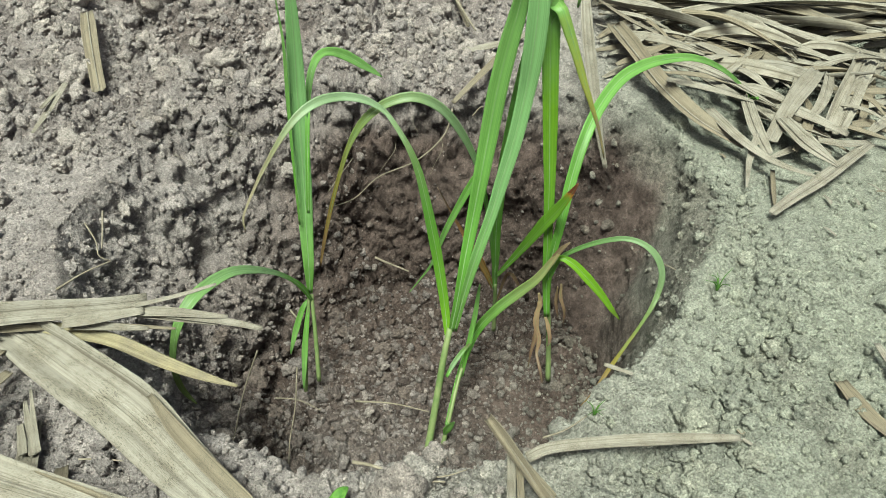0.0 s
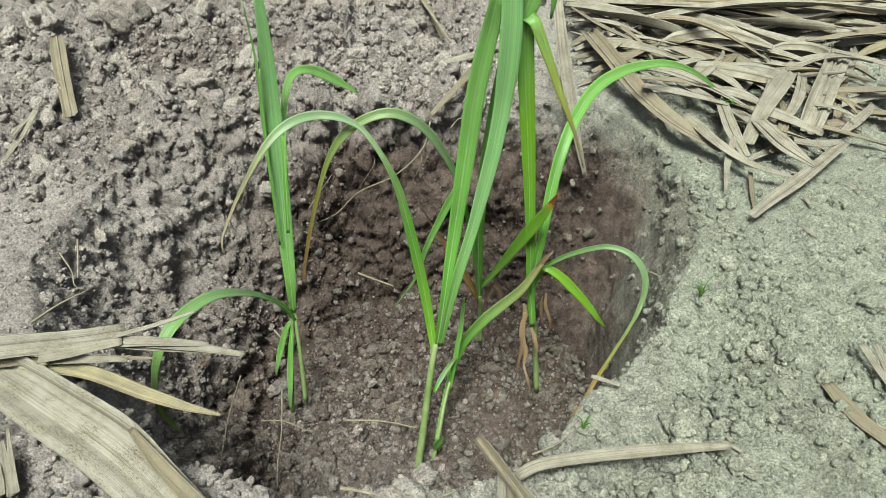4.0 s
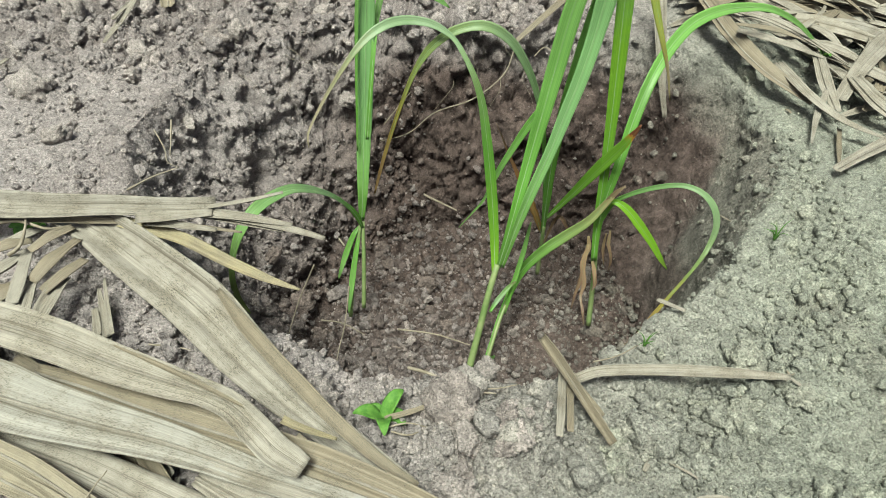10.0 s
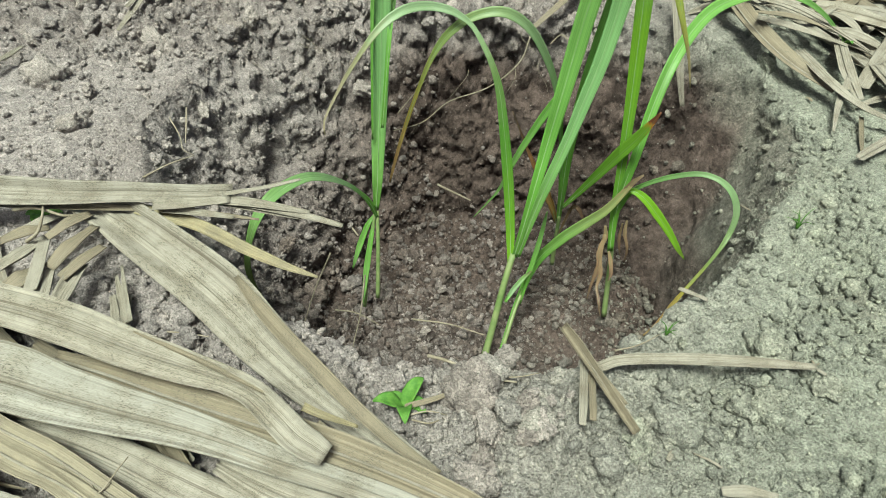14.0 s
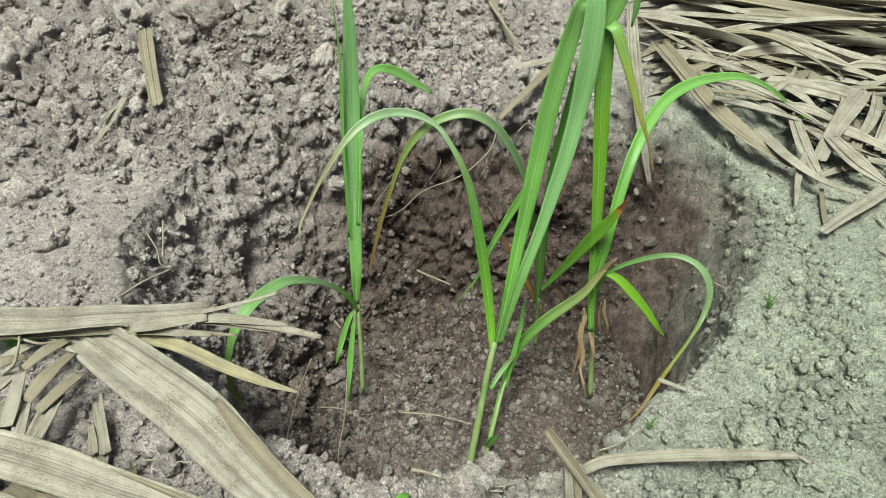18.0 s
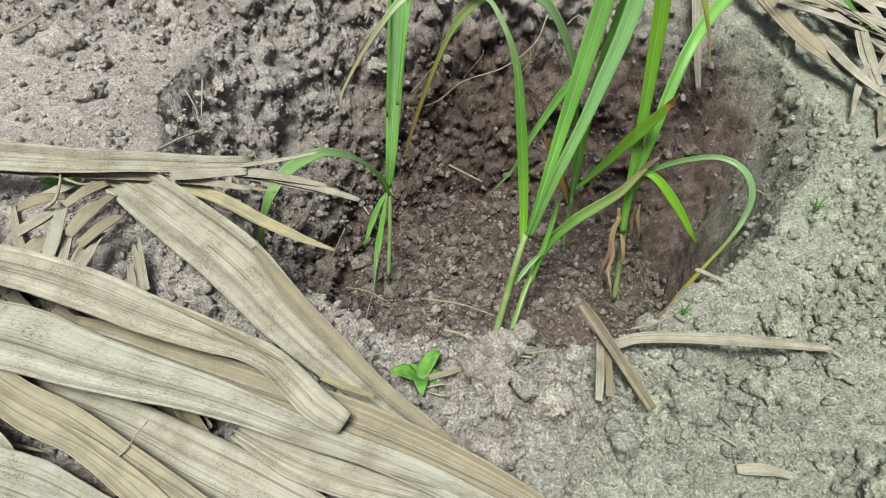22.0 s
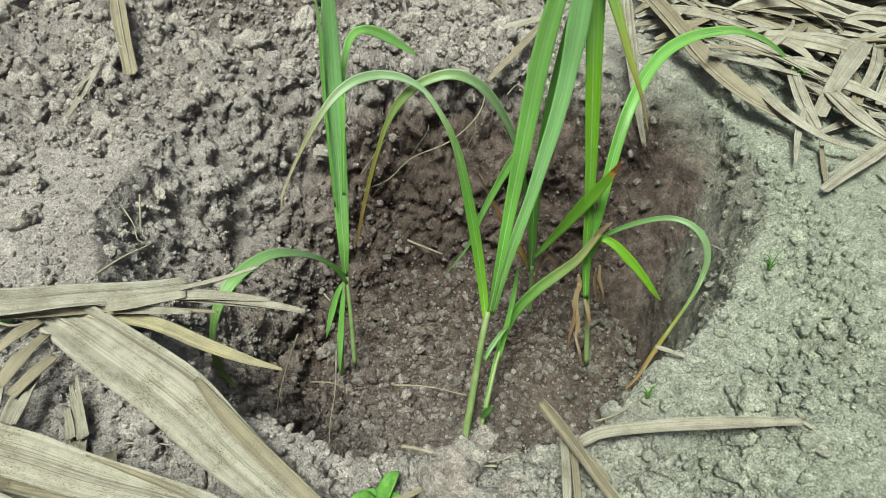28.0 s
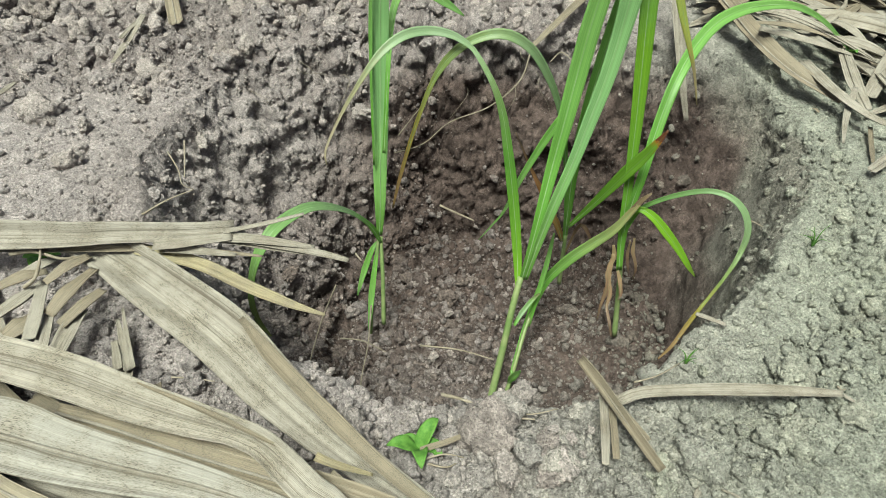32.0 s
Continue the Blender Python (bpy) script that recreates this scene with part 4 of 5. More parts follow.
dry_leaf([(-0.360, -0.129, 0.030), (-0.324, -0.138, 0.040), (-0.287, -0.144, 0.035)], [0.0091, 0.0194, 0.0134], 'brown', fixed=True, rib=False, across=9, label='short broken piece of dry leaf in the heap')
dry_leaf([(-0.362, -0.299, 0.020), (-0.325, -0.309, 0.020), (-0.292, -0.315, 0.018)], [0.0132, 0.0165, 0.0100], 'brown', fixed=True, rib=False, across=9, label='short broken piece of dry leaf in the heap')
dry_leaf([(-0.283, -0.330, 0.018), (-0.258, -0.318, 0.030), (-0.252, -0.294, 0.030)], [0.0080, 0.0154, 0.0110], 'brown', fixed=True, rib=False, across=9, label='short broken piece of dry leaf in the heap')
dry_leaf([(-0.246, -0.342, 0.020), (-0.227, -0.331, 0.030), (-0.210, -0.342, 0.020)], [0.0091, 0.0114, 0.0039], 'brown', fixed=True, rib=False, across=9, label='short broken piece of dry leaf in the heap')
dry_leaf([(0.004, -0.338, 0.020), (0.018, -0.319, 0.025), (0.031, -0.290, 0.020)], [0.0176, 0.0184, 0.0165], 'pale', fixed=True, rib=False, across=9, label='short broken piece of dry leaf in the heap')
dry_leaf([(0.214, -0.002, 0.047), (0.247, -0.054, 0.042), (0.277, -0.101, 0.032), (0.301, -0.133, 0.020)], 0.014, 'brown', fold=1.3, tip=0.8)
dry_leaf([(0.233, -0.020, 0.042), (0.262, -0.065, 0.037), (0.292, -0.096, 0.024)], 0.009, 'brown', fold=0.9, tip=0.8)
dry_leaf([(0.243, -0.038, 0.032), (0.240, -0.097, 0.027), (0.236, -0.143, 0.020)], 0.011, 'pale', loose=True, tip=0.8)
dry_leaf([(0.252, -0.057, 0.030), (0.251, -0.102, 0.026), (0.250, -0.131, 0.020)], 0.009, 'brown', loose=True, tip=0.8)
dry_leaf([(0.264, -0.041, 0.016), (0.296, -0.029, 0.020), (0.369, -0.022, 0.024), (0.457, -0.017, 0.026), (0.535, -0.014, 0.026)], 0.017, 'pale', fold=0.35, loose=True, tip=0.5)
dry_leaf([(0.395, -0.186, 0.006), (0.423, -0.186, 0.008), (0.453, -0.190, 0.006)], 0.013, 'pale', loose=True, tip=0.6)
dry_leaf([(0.029, -0.128, 0.010), (0.062, -0.116, 0.012), (0.097, -0.095, 0.010)], 0.007, 'brown', loose=True, tip=0.4)
dry_leaf([(0.385, 0.117, 0.012), (0.403, 0.107, 0.014), (0.423, 0.100, 0.012)], 0.007, 'pale', loose=True, tip=0.8)
# pieces on the trodden ground beyond
dry_leaf([(0.714, 0.100, 0.004), (0.724, 0.042, 0.004), (0.745, -0.005, 0.004), (0.770, -0.060, 0.004)], 0.022, 'brown', loose=True, tip=0.5)
dry_leaf([(0.785, 0.158, 0.020), (0.789, 0.082, 0.015), (0.798, -0.011, 0.010)], 0.011, 'pale', loose=True, tip=0.7)
dry_leaf([(0.803, 0.155, 0.025), (0.796, 0.081, 0.015), (0.803, 0.010, 0.010)], 0.009, 'pale', loose=True, tip=0.5)
# dry leaves of the heap behind the pit
dry_leaf([(0.578, 1.232, 0.060), (0.601, 1.012, 0.060), (0.623, 0.888, 0.050), (0.679, 0.776, 0.045), (0.762, 0.698, 0.030)], 0.051, 'brown', fold=0.6, tip=0.5)
dry_leaf([(0.712, 0.810, 0.050), (0.747, 0.699, 0.050), (0.809, 0.644, 0.035), (0.897, 0.617, 0.020)], 0.024, 'pale', tip=0.2)
dry_leaf([(0.627, 0.964, 0.080), (0.700, 0.911, 0.090), (0.776, 0.870, 0.080), (0.859, 0.819, 0.060)], 0.026, 'pale', tip=0.3)
dry_leaf([(0.632, 0.881, 0.070), (0.709, 0.851, 0.075), (0.815, 0.831, 0.060)], 0.022, 'pale', tip=0.3)
dry_leaf([(1.027, 1.014, 0.060), (0.920, 0.865, 0.065), (0.864, 0.787, 0.050), (0.826, 0.729, 0.030)], 0.041, 'pale', fold=0.25, tip=0.7)
dry_leaf([(1.063, 1.022, 0.050), (0.996, 0.891, 0.060), (0.950, 0.824, 0.050), (0.913, 0.797, 0.030)], 0.025, 'pale', tip=0.6)
dry_leaf([(1.179, 1.092, 0.050), (1.065, 0.916, 0.050), (0.982, 0.788, 0.020)], 0.058, 'pale', fold=0.2, loose=True, tip=0.8)
dry_leaf([(0.862, 0.787, 0.050), (0.886, 0.699, 0.045), (0.938, 0.647, 0.030)], 0.039, 'pale', tip=0.3)
dry_leaf([(1.049, 0.748, 0.030), (0.899, 0.613, 0.025), (0.816, 0.545, 0.020), (0.749, 0.486, 0.015)], 0.025, 'pale', fold=0.3, loose=True, tip=0.7)
dry_leaf([(0.801, 0.854, 0.060), (0.794, 0.749, 0.050), (0.803, 0.673, 0.035)], 0.031, 'pale', tip=0.6)
dry_leaf([(0.793, 0.726, 0.050), (0.760, 0.655, 0.030), (0.731, 0.573, 0.015)], 0.013, 'pale', tip=0.3)
dry_leaf([(0.922, 0.725, 0.040), (0.977, 0.717, 0.040), (1.046, 0.753, 0.030)], 0.019, 'pale', tip=0.5)
dry_leaf([(1.037, 0.811, 0.030), (1.078, 0.818, 0.030), (1.113, 0.806, 0.020)], 0.023, 'brown', tip=0.6)
dry_leaf([(0.813, 0.656, 0.012), (0.792, 0.592, 0.010), (0.773, 0.531, 0.008)], 0.010, 'brown', loose=True, tip=0.6)
# strips on the mound
dry_leaf([(-0.755, 1.140, 0.030), (-0.692, 0.994, 0.025), (-0.632, 0.860, 0.015)], 0.035, 'brown', loose=True, tip=0.9)
dry_leaf([(-0.700, 0.856, 0.020), (-0.700, 0.772, 0.018), (-0.713, 0.700, 0.010)], 0.017, 'pale', loose=True, tip=0.5)
dry_leaf([(-0.714, 0.864, 0.020), (-0.709, 0.802, 0.020), (-0.708, 0.752, 0.012)], 0.014, 'pale', loose=True, tip=0.6)
dry_leaf([(0.310, 1.139, 0.040), (0.249, 1.013, 0.040), (0.201, 0.947, 0.020), (0.161, 0.914, -0.010)], 0.021, 'brown', loose=True, tip=0.6)
dry_leaf([(0.183, 1.151, 0.020), (0.257, 1.159, 0.030), (0.332, 1.201, 0.035), (0.414, 1.278, 0.040)], 0.021, 'pale', loose=True, tip=0.5)
dry_leaf([(0.091, 1.682, 0.020), (0.146, 1.488, 0.020), (0.198, 1.292, 0.015)], 0.016, 'brown', loose=True, tip=0.6)
dry_leaf([(-0.879, 0.507, 0.030), (-0.874, 0.555, 0.025), (-0.875, 0.612, 0.020)], 0.017, 'pale', loose=True, tip=0.6)
# dry leaf that hangs down the far wall
dry_leaf([(0.454, 1.050, 0.222), (0.459, 0.970, 0.147), (0.478, 0.900, 0.042), (0.497, 0.850, -0.047), (0.514, 0.810, -0.111)], 0.0260, 'pale', tip=0.4, lying=False)
# young cane beside the near wall
cane_a = sugarcane((0.119, 0.310, -0.47), 'young green sugarcane shoots rising from the pit floor')
stalk([(0.115, 0.300, -0.512), (0.135, 0.360, -0.415), (0.151, 0.410, -0.318), (0.163, 0.445, -0.270)], 0.0182, cane_a)
stalk([(0.148, 0.320, -0.502), (0.165, 0.360, -0.452), (0.183, 0.420, -0.402), (0.203, 0.470, -0.366)], 0.0109, cane_a)
blade([(0.159, 0.435, -0.293), (0.153, 0.460, -0.235), (0.142, 0.480, -0.152), (0.130, 0.490, -0.072), (0.117, 0.495, 0.006), (0.104, 0.500, 0.073), (0.089, 0.505, 0.118), (0.070, 0.515, 0.152), (0.047, 0.530, 0.180), (0.026, 0.535, 0.194), (0.004, 0.535, 0.204), (-0.030, 0.530, 0.210), (-0.062, 0.510, 0.212), (-0.089, 0.490, 0.202), (-0.112, 0.470, 0.183), (-0.136, 0.450, 0.152), (-0.162, 0.430, 0.112), (-0.184, 0.400, 0.072), (-0.190, 0.385, 0.055), (-0.187, 0.375, 0.038)], [0.0106, 0.0175, 0.0205, 0.0210, 0.0181, 0.0145, 0.0112, 0.0090, 0.0080, 0.0110, 0.0139, 0.0158, 0.0166, 0.0155, 0.0116, 0.0078, 0.0059, 0.0039, 0.0034, 0.0020], cane_a, 'arching')
blade([(0.165, 0.440, -0.273), (0.176, 0.450, -0.200), (0.187, 0.470, -0.126), (0.203, 0.510, -0.036), (0.216, 0.530, 0.050), (0.228, 0.550, 0.130), (0.239, 0.560, 0.211), (0.252, 0.565, 0.283), (0.265, 0.570, 0.340), (0.271, 0.570, 0.373), (0.277, 0.570, 0.392), (0.287, 0.585, 0.387), (0.298, 0.600, 0.358), (0.304, 0.605, 0.327)], [0.0106, 0.0148, 0.0190, 0.0252, 0.0297, 0.0330, 0.0339, 0.0327, 0.0290, 0.0239, 0.0200, 0.0165, 0.0113, 0.0058], cane_a, 'green')
blade([(0.172, 0.440, -0.272), (0.189, 0.450, -0.183), (0.209, 0.460, -0.094), (0.235, 0.480, -0.005), (0.253, 0.495, 0.069), (0.271, 0.510, 0.144), (0.284, 0.525, 0.219), (0.291, 0.530, 0.289), (0.294, 0.535, 0.350), (0.294, 0.540, 0.389), (0.294, 0.545, 0.414), (0.305, 0.570, 0.416), (0.322, 0.600, 0.395), (0.332, 0.610, 0.374)], [0.0094, 0.0147, 0.0207, 0.0211, 0.0247, 0.0269, 0.0290, 0.0355, 0.0353, 0.0338, 0.0299, 0.0250, 0.0166, 0.0075], cane_a, 'cool')
blade([(0.158, 0.345, -0.462), (0.180, 0.420, -0.412), (0.200, 0.470, -0.371), (0.222, 0.500, -0.330), (0.262, 0.505, -0.270), (0.302, 0.505, -0.223), (0.337, 0.500, -0.177), (0.360, 0.500, -0.134), (0.377, 0.500, -0.099), (0.393, 0.500, -0.080)], [0.0061, 0.0111, 0.0149, 0.0198, 0.0230, 0.0225, 0.0185, 0.0136, 0.0100, 0.0033], cane_a, 'fading')
blade([(0.189, 0.430, -0.404), (0.204, 0.460, -0.327), (0.215, 0.480, -0.261), (0.220, 0.490, -0.213), (0.222, 0.490, -0.185)], [0.0074, 0.0109, 0.0107, 0.0070, 0.0023], cane_a, 'green')
blade([(0.157, 0.400, -0.370), (0.171, 0.420, -0.352), (0.191, 0.440, -0.332), (0.206, 0.450, -0.320)], [0.0060, 0.0108, 0.0096, 0.0036], cane_a, 'soft')
blade([(0.154, 0.335, -0.482), (0.160, 0.330, -0.456), (0.167, 0.325, -0.435), (0.175, 0.320, -0.416)], [0.0049, 0.0168, 0.0142, 0.0035], cane_a, 'green')
# young cane with a tall upright leaf
cane_b = sugarcane((-0.151, 0.460, -0.47), 'young sugarcane shoot with one tall upright leaf')
stalk([(-0.132, 0.460, -0.445), (-0.134, 0.500, -0.354), (-0.141, 0.545, -0.275)], 0.0116, cane_b)
stalk([(-0.160, 0.440, -0.458), (-0.153, 0.490, -0.362), (-0.144, 0.540, -0.270)], 0.0103, cane_b)
blade([(-0.143, 0.545, -0.271), (-0.139, 0.555, -0.200), (-0.138, 0.580, -0.118), (-0.135, 0.605, -0.020), (-0.132, 0.620, 0.078), (-0.129, 0.635, 0.169), (-0.124, 0.640, 0.247), (-0.120, 0.640, 0.311), (-0.118, 0.640, 0.367), (-0.117, 0.640, 0.405), (-0.116, 0.640, 0.433)], [0.0113, 0.0220, 0.0287, 0.0325, 0.0347, 0.0335, 0.0282, 0.0222, 0.0157, 0.0087, 0.0028], cane_b, 'cool', fold=0.22)
blade([(-0.139, 0.535, -0.286), (-0.150, 0.520, -0.234), (-0.164, 0.500, -0.192), (-0.183, 0.465, -0.142), (-0.207, 0.420, -0.094), (-0.232, 0.380, -0.064), (-0.256, 0.340, -0.054), (-0.276, 0.300, -0.054), (-0.293, 0.270, -0.074), (-0.306, 0.250, -0.110), (-0.312, 0.235, -0.153), (-0.307, 0.225, -0.194), (-0.295, 0.220, -0.219), (-0.284, 0.215, -0.230)], [0.0063, 0.0122, 0.0107, 0.0136, 0.0184, 0.0209, 0.0233, 0.0228, 0.0186, 0.0128, 0.0110, 0.0112, 0.0072, 0.0021], cane_b, 'soft', facing=(0.0, -0.5, 0.85))
blade([(-0.143, 0.540, -0.279), (-0.158, 0.520, -0.295), (-0.172, 0.495, -0.332), (-0.182, 0.475, -0.366), (-0.188, 0.470, -0.389)], [0.0050, 0.0112, 0.0138, 0.0075, 0.0025], cane_b, 'green')
blade([(-0.145, 0.535, -0.283), (-0.150, 0.500, -0.327), (-0.155, 0.470, -0.378), (-0.158, 0.445, -0.425), (-0.161, 0.430, -0.456)], [0.0050, 0.0113, 0.0139, 0.0089, 0.0026], cane_b, 'green')
blade([(-0.124, 0.560, -0.065), (-0.115, 0.610, 0.091), (-0.114, 0.660, 0.151), (-0.110, 0.700, 0.179), (-0.100, 0.730, 0.192), (-0.082, 0.750, 0.191), (-0.056, 0.765, 0.177), (-0.025, 0.770, 0.156), (0.001, 0.770, 0.139), (0.016, 0.770, 0.128)], [0.0069, 0.0088, 0.0122, 0.0145, 0.0158, 0.0171, 0.0208, 0.0175, 0.0094, 0.0024], cane_b, 'green')
blade([(-0.148, 0.570, -0.103), (-0.148, 0.600, 0.044), (-0.145, 0.620, 0.159), (-0.139, 0.625, 0.259), (-0.141, 0.630, 0.310), (-0.143, 0.630, 0.370)], [0.0035, 0.0045, 0.0075, 0.0051, 0.0030, 0.0019], cane_b, 'green')
# young cane by the far wall
cane_c = sugarcane((0.383, 0.500, -0.47), 'young sugarcane clump with drooping and withered leaves')
stalk([(0.388, 0.480, -0.452), (0.380, 0.510, -0.354), (0.371, 0.530, -0.261)], 0.0141, cane_c)
blade([(0.369, 0.505, -0.292), (0.360, 0.520, -0.194), (0.353, 0.530, -0.081), (0.345, 0.540, 0.034), (0.335, 0.550, 0.151), (0.325, 0.555, 0.258), (0.320, 0.555, 0.323), (0.318, 0.555, 0.353), (0.323, 0.550, 0.366), (0.332, 0.540, 0.361), (0.347, 0.535, 0.327), (0.362, 0.530, 0.291), (0.379, 0.525, 0.248), (0.396, 0.520, 0.208), (0.416, 0.520, 0.159), (0.434, 0.520, 0.101)], [0.0122, 0.0165, 0.0180, 0.0225, 0.0275, 0.0290, 0.0289, 0.0275, 0.0227, 0.0199, 0.0183, 0.0149, 0.0123, 0.0087, 0.0050, 0.0020], cane_c, 'yellowing')
blade([(0.369, 0.520, -0.268), (0.364, 0.520, -0.162), (0.374, 0.530, -0.073), (0.391, 0.570, 0.015), (0.415, 0.620, 0.081), (0.449, 0.680, 0.120), (0.494, 0.740, 0.145), (0.550, 0.790, 0.152), (0.612, 0.830, 0.148), (0.678, 0.850, 0.139), (0.752, 0.865, 0.102), (0.830, 0.872, 0.037)], [0.0097, 0.0139, 0.0179, 0.0220, 0.0230, 0.0244, 0.0249, 0.0232, 0.0190, 0.0144, 0.0098, 0.0038], cane_c, 'green')
blade([(0.366, 0.520, -0.194), (0.381, 0.515, -0.137), (0.406, 0.505, -0.103), (0.447, 0.490, -0.069), (0.488, 0.475, -0.048), (0.522, 0.460, -0.049), (0.547, 0.445, -0.068), (0.559, 0.430, -0.101), (0.551, 0.410, -0.141), (0.523, 0.370, -0.160), (0.483, 0.320, -0.176), (0.445, 0.270, -0.185), (0.418, 0.235, -0.201), (0.393, 0.210, -0.208)], [0.0070, 0.0091, 0.0089, 0.0098, 0.0096, 0.0106, 0.0127, 0.0127, 0.0107, 0.0063, 0.0062, 0.0081, 0.0060, 0.0020], cane_c, 'drooping')
blade([(0.366, 0.520, -0.178), (0.379, 0.510, -0.130), (0.406, 0.505, -0.139), (0.438, 0.500, -0.172), (0.474, 0.495, -0.216), (0.500, 0.490, -0.253), (0.521, 0.490, -0.282)], [0.0070, 0.0113, 0.0170, 0.0195, 0.0152, 0.0106, 0.0024], cane_c, 'bright')
blade([(0.346, 0.505, -0.221), (0.350, 0.500, -0.249), (0.342, 0.485, -0.276), (0.346, 0.475, -0.309), (0.338, 0.460, -0.346), (0.332, 0.440, -0.381)], [0.0059, 0.0131, 0.0108, 0.0145, 0.0073, 0.0024], cane_c, 'withered', fold=0.5)
blade([(0.349, 0.500, -0.241), (0.347, 0.480, -0.288), (0.352, 0.465, -0.324), (0.348, 0.450, -0.347), (0.354, 0.420, -0.363), (0.360, 0.400, -0.386)], [0.0047, 0.0072, 0.0109, 0.0061, 0.0084, 0.0024], cane_c, 'withered', fold=0.5)
blade([(0.366, 0.505, -0.292), (0.373, 0.495, -0.311), (0.378, 0.480, -0.336), (0.373, 0.470, -0.347)], [0.0061, 0.0122, 0.0086, 0.0024], cane_c, 'withered', fold=0.5)
blade([(0.410, 0.600, -0.283), (0.409, 0.580, -0.308), (0.419, 0.565, -0.337), (0.419, 0.560, -0.372)], [0.0051, 0.0102, 0.0064, 0.0026], cane_c, 'withered', fold=0.6)
blade([(0.403, 0.600, -0.292), (0.401, 0.590, -0.327), (0.409, 0.570, -0.365)], [0.0038, 0.0090, 0.0026], cane_c, 'withered', fold=0.6)
# small cane between the clumps
cane_d = sugarcane((0.276, 0.650, -0.47), 'small sugarcane shoot with one orange withered leaf')
stalk([(0.269, 0.630, -0.450), (0.267, 0.630, -0.383), (0.265, 0.625, -0.310)], 0.0124, cane_d)
blade([(0.265, 0.625, -0.331), (0.253, 0.620, -0.207), (0.237, 0.610, -0.090), (0.220, 0.600, -0.005), (0.201, 0.590, 0.061), (0.178, 0.580, 0.114), (0.150, 0.570, 0.160), (0.118, 0.560, 0.189), (0.088, 0.555, 0.198), (0.053, 0.550, 0.191), (0.023, 0.545, 0.174), (-0.003, 0.540, 0.147), (-0.025, 0.535, 0.108), (-0.045, 0.530, 0.054), (-0.070, 0.530, -0.027), (-0.092, 0.526, -0.111), (-0.107, 0.526, -0.176)], [0.0066, 0.0087, 0.0095, 0.0091, 0.0120, 0.0149, 0.0165, 0.0182, 0.0181, 0.0171, 0.0162, 0.0144, 0.0094, 0.0075, 0.0078, 0.0069, 0.0036], cane_d, 'drooping')
blade([(0.265, 0.610, -0.273), (0.294, 0.590, -0.207), (0.320, 0.560, -0.133), (0.343, 0.530, -0.063), (0.363, 0.510, -0.011), (0.376, 0.495, 0.030), (0.384, 0.490, 0.053), (0.388, 0.485, 0.069)], [0.0077, 0.0160, 0.0246, 0.0279, 0.0247, 0.0167, 0.0092, 0.0030], cane_d, 'tipped', facing=(-0.7, -0.5, 0.5))
blade([(0.264, 0.625, -0.322), (0.260, 0.620, -0.223), (0.258, 0.620, -0.127), (0.263, 0.610, 0.010), (0.278, 0.610, 0.139), (0.296, 0.605, 0.255), (0.315, 0.600, 0.329), (0.332, 0.600, 0.377), (0.346, 0.600, 0.418), (0.357, 0.600, 0.449), (0.363, 0.590, 0.456), (0.365, 0.580, 0.429), (0.365, 0.575, 0.382), (0.362, 0.575, 0.351)], [0.0092, 0.0176, 0.0205, 0.0226, 0.0266, 0.0300, 0.0345, 0.0354, 0.0300, 0.0232, 0.0194, 0.0160, 0.0100, 0.0028], cane_d, 'green')
blade([(0.240, 0.600, -0.112), (0.225, 0.580, -0.011), (0.217, 0.575, 0.028), (0.208, 0.573, 0.018), (0.191, 0.570, -0.015), (0.171, 0.568, -0.060), (0.147, 0.566, -0.119), (0.122, 0.566, -0.198), (0.099, 0.566, -0.240), (0.071, 0.566, -0.286)], [0.0071, 0.0101, 0.0132, 0.0144, 0.0157, 0.0137, 0.0117, 0.0061, 0.0037, 0.0019], cane_d, 'green')
blade([(0.263, 0.650, -0.352), (0.249, 0.650, -0.310), (0.226, 0.650, -0.259), (0.203, 0.645, -0.208), (0.178, 0.640, -0.154), (0.155, 0.630, -0.096), (0.133, 0.620, -0.040)], [0.0067, 0.0172, 0.0208, 0.0152, 0.0087, 0.0048, 0.0023], cane_d, 'orange', fold=0.5)
blade([(0.270, 0.630, -0.373), (0.287, 0.620, -0.281), (0.302, 0.610, -0.271), (0.324, 0.600, -0.313)], [0.0054, 0.0090, 0.0102, 0.0039], cane_d, 'withered', fold=0.5)
# roots and thin sticks
root([(-0.153, 0.220, -0.090), (-0.184, 0.190, -0.173), (-0.218, 0.160, -0.284)], 0.0031, 'thin pale stick leaning at the pit edge')
root([(-0.107, 0.260, -0.179), (-0.109, 0.220, -0.233), (-0.116, 0.180, -0.278), (-0.119, 0.150, -0.311)], 0.0032, 'thin pale root hanging at the pit edge')
root([(0.160, 0.900, -0.014), (0.136, 0.880, -0.074), (0.070, 0.870, -0.139), (-0.018, 0.860, -0.183), (-0.083, 0.855, -0.240), (-0.155, 0.850, -0.272)], 0.0044, 'pale root running over the moist pit wall')
root([(0.206, 0.890, -0.027), (0.230, 0.885, -0.005), (0.256, 0.880, -0.020), (0.276, 0.880, -0.028)], 0.0039, 'pale curled root in the pit wall')
root([(-0.141, 0.840, -0.213), (-0.112, 0.850, -0.178), (-0.076, 0.860, -0.127)], 0.0035, 'thin root in the moist pit wall')
root([(0.536, 0.890, -0.178), (0.555, 0.870, -0.196), (0.575, 0.850, -0.193), (0.588, 0.840, -0.179)], 0.0036, 'thin root in the pit corner')
root([(0.479, 0.910, -0.013), (0.502, 0.880, -0.100), (0.534, 0.860, -0.157), (0.566, 0.850, -0.187)], 0.0033, 'long thin root in the pit corner')
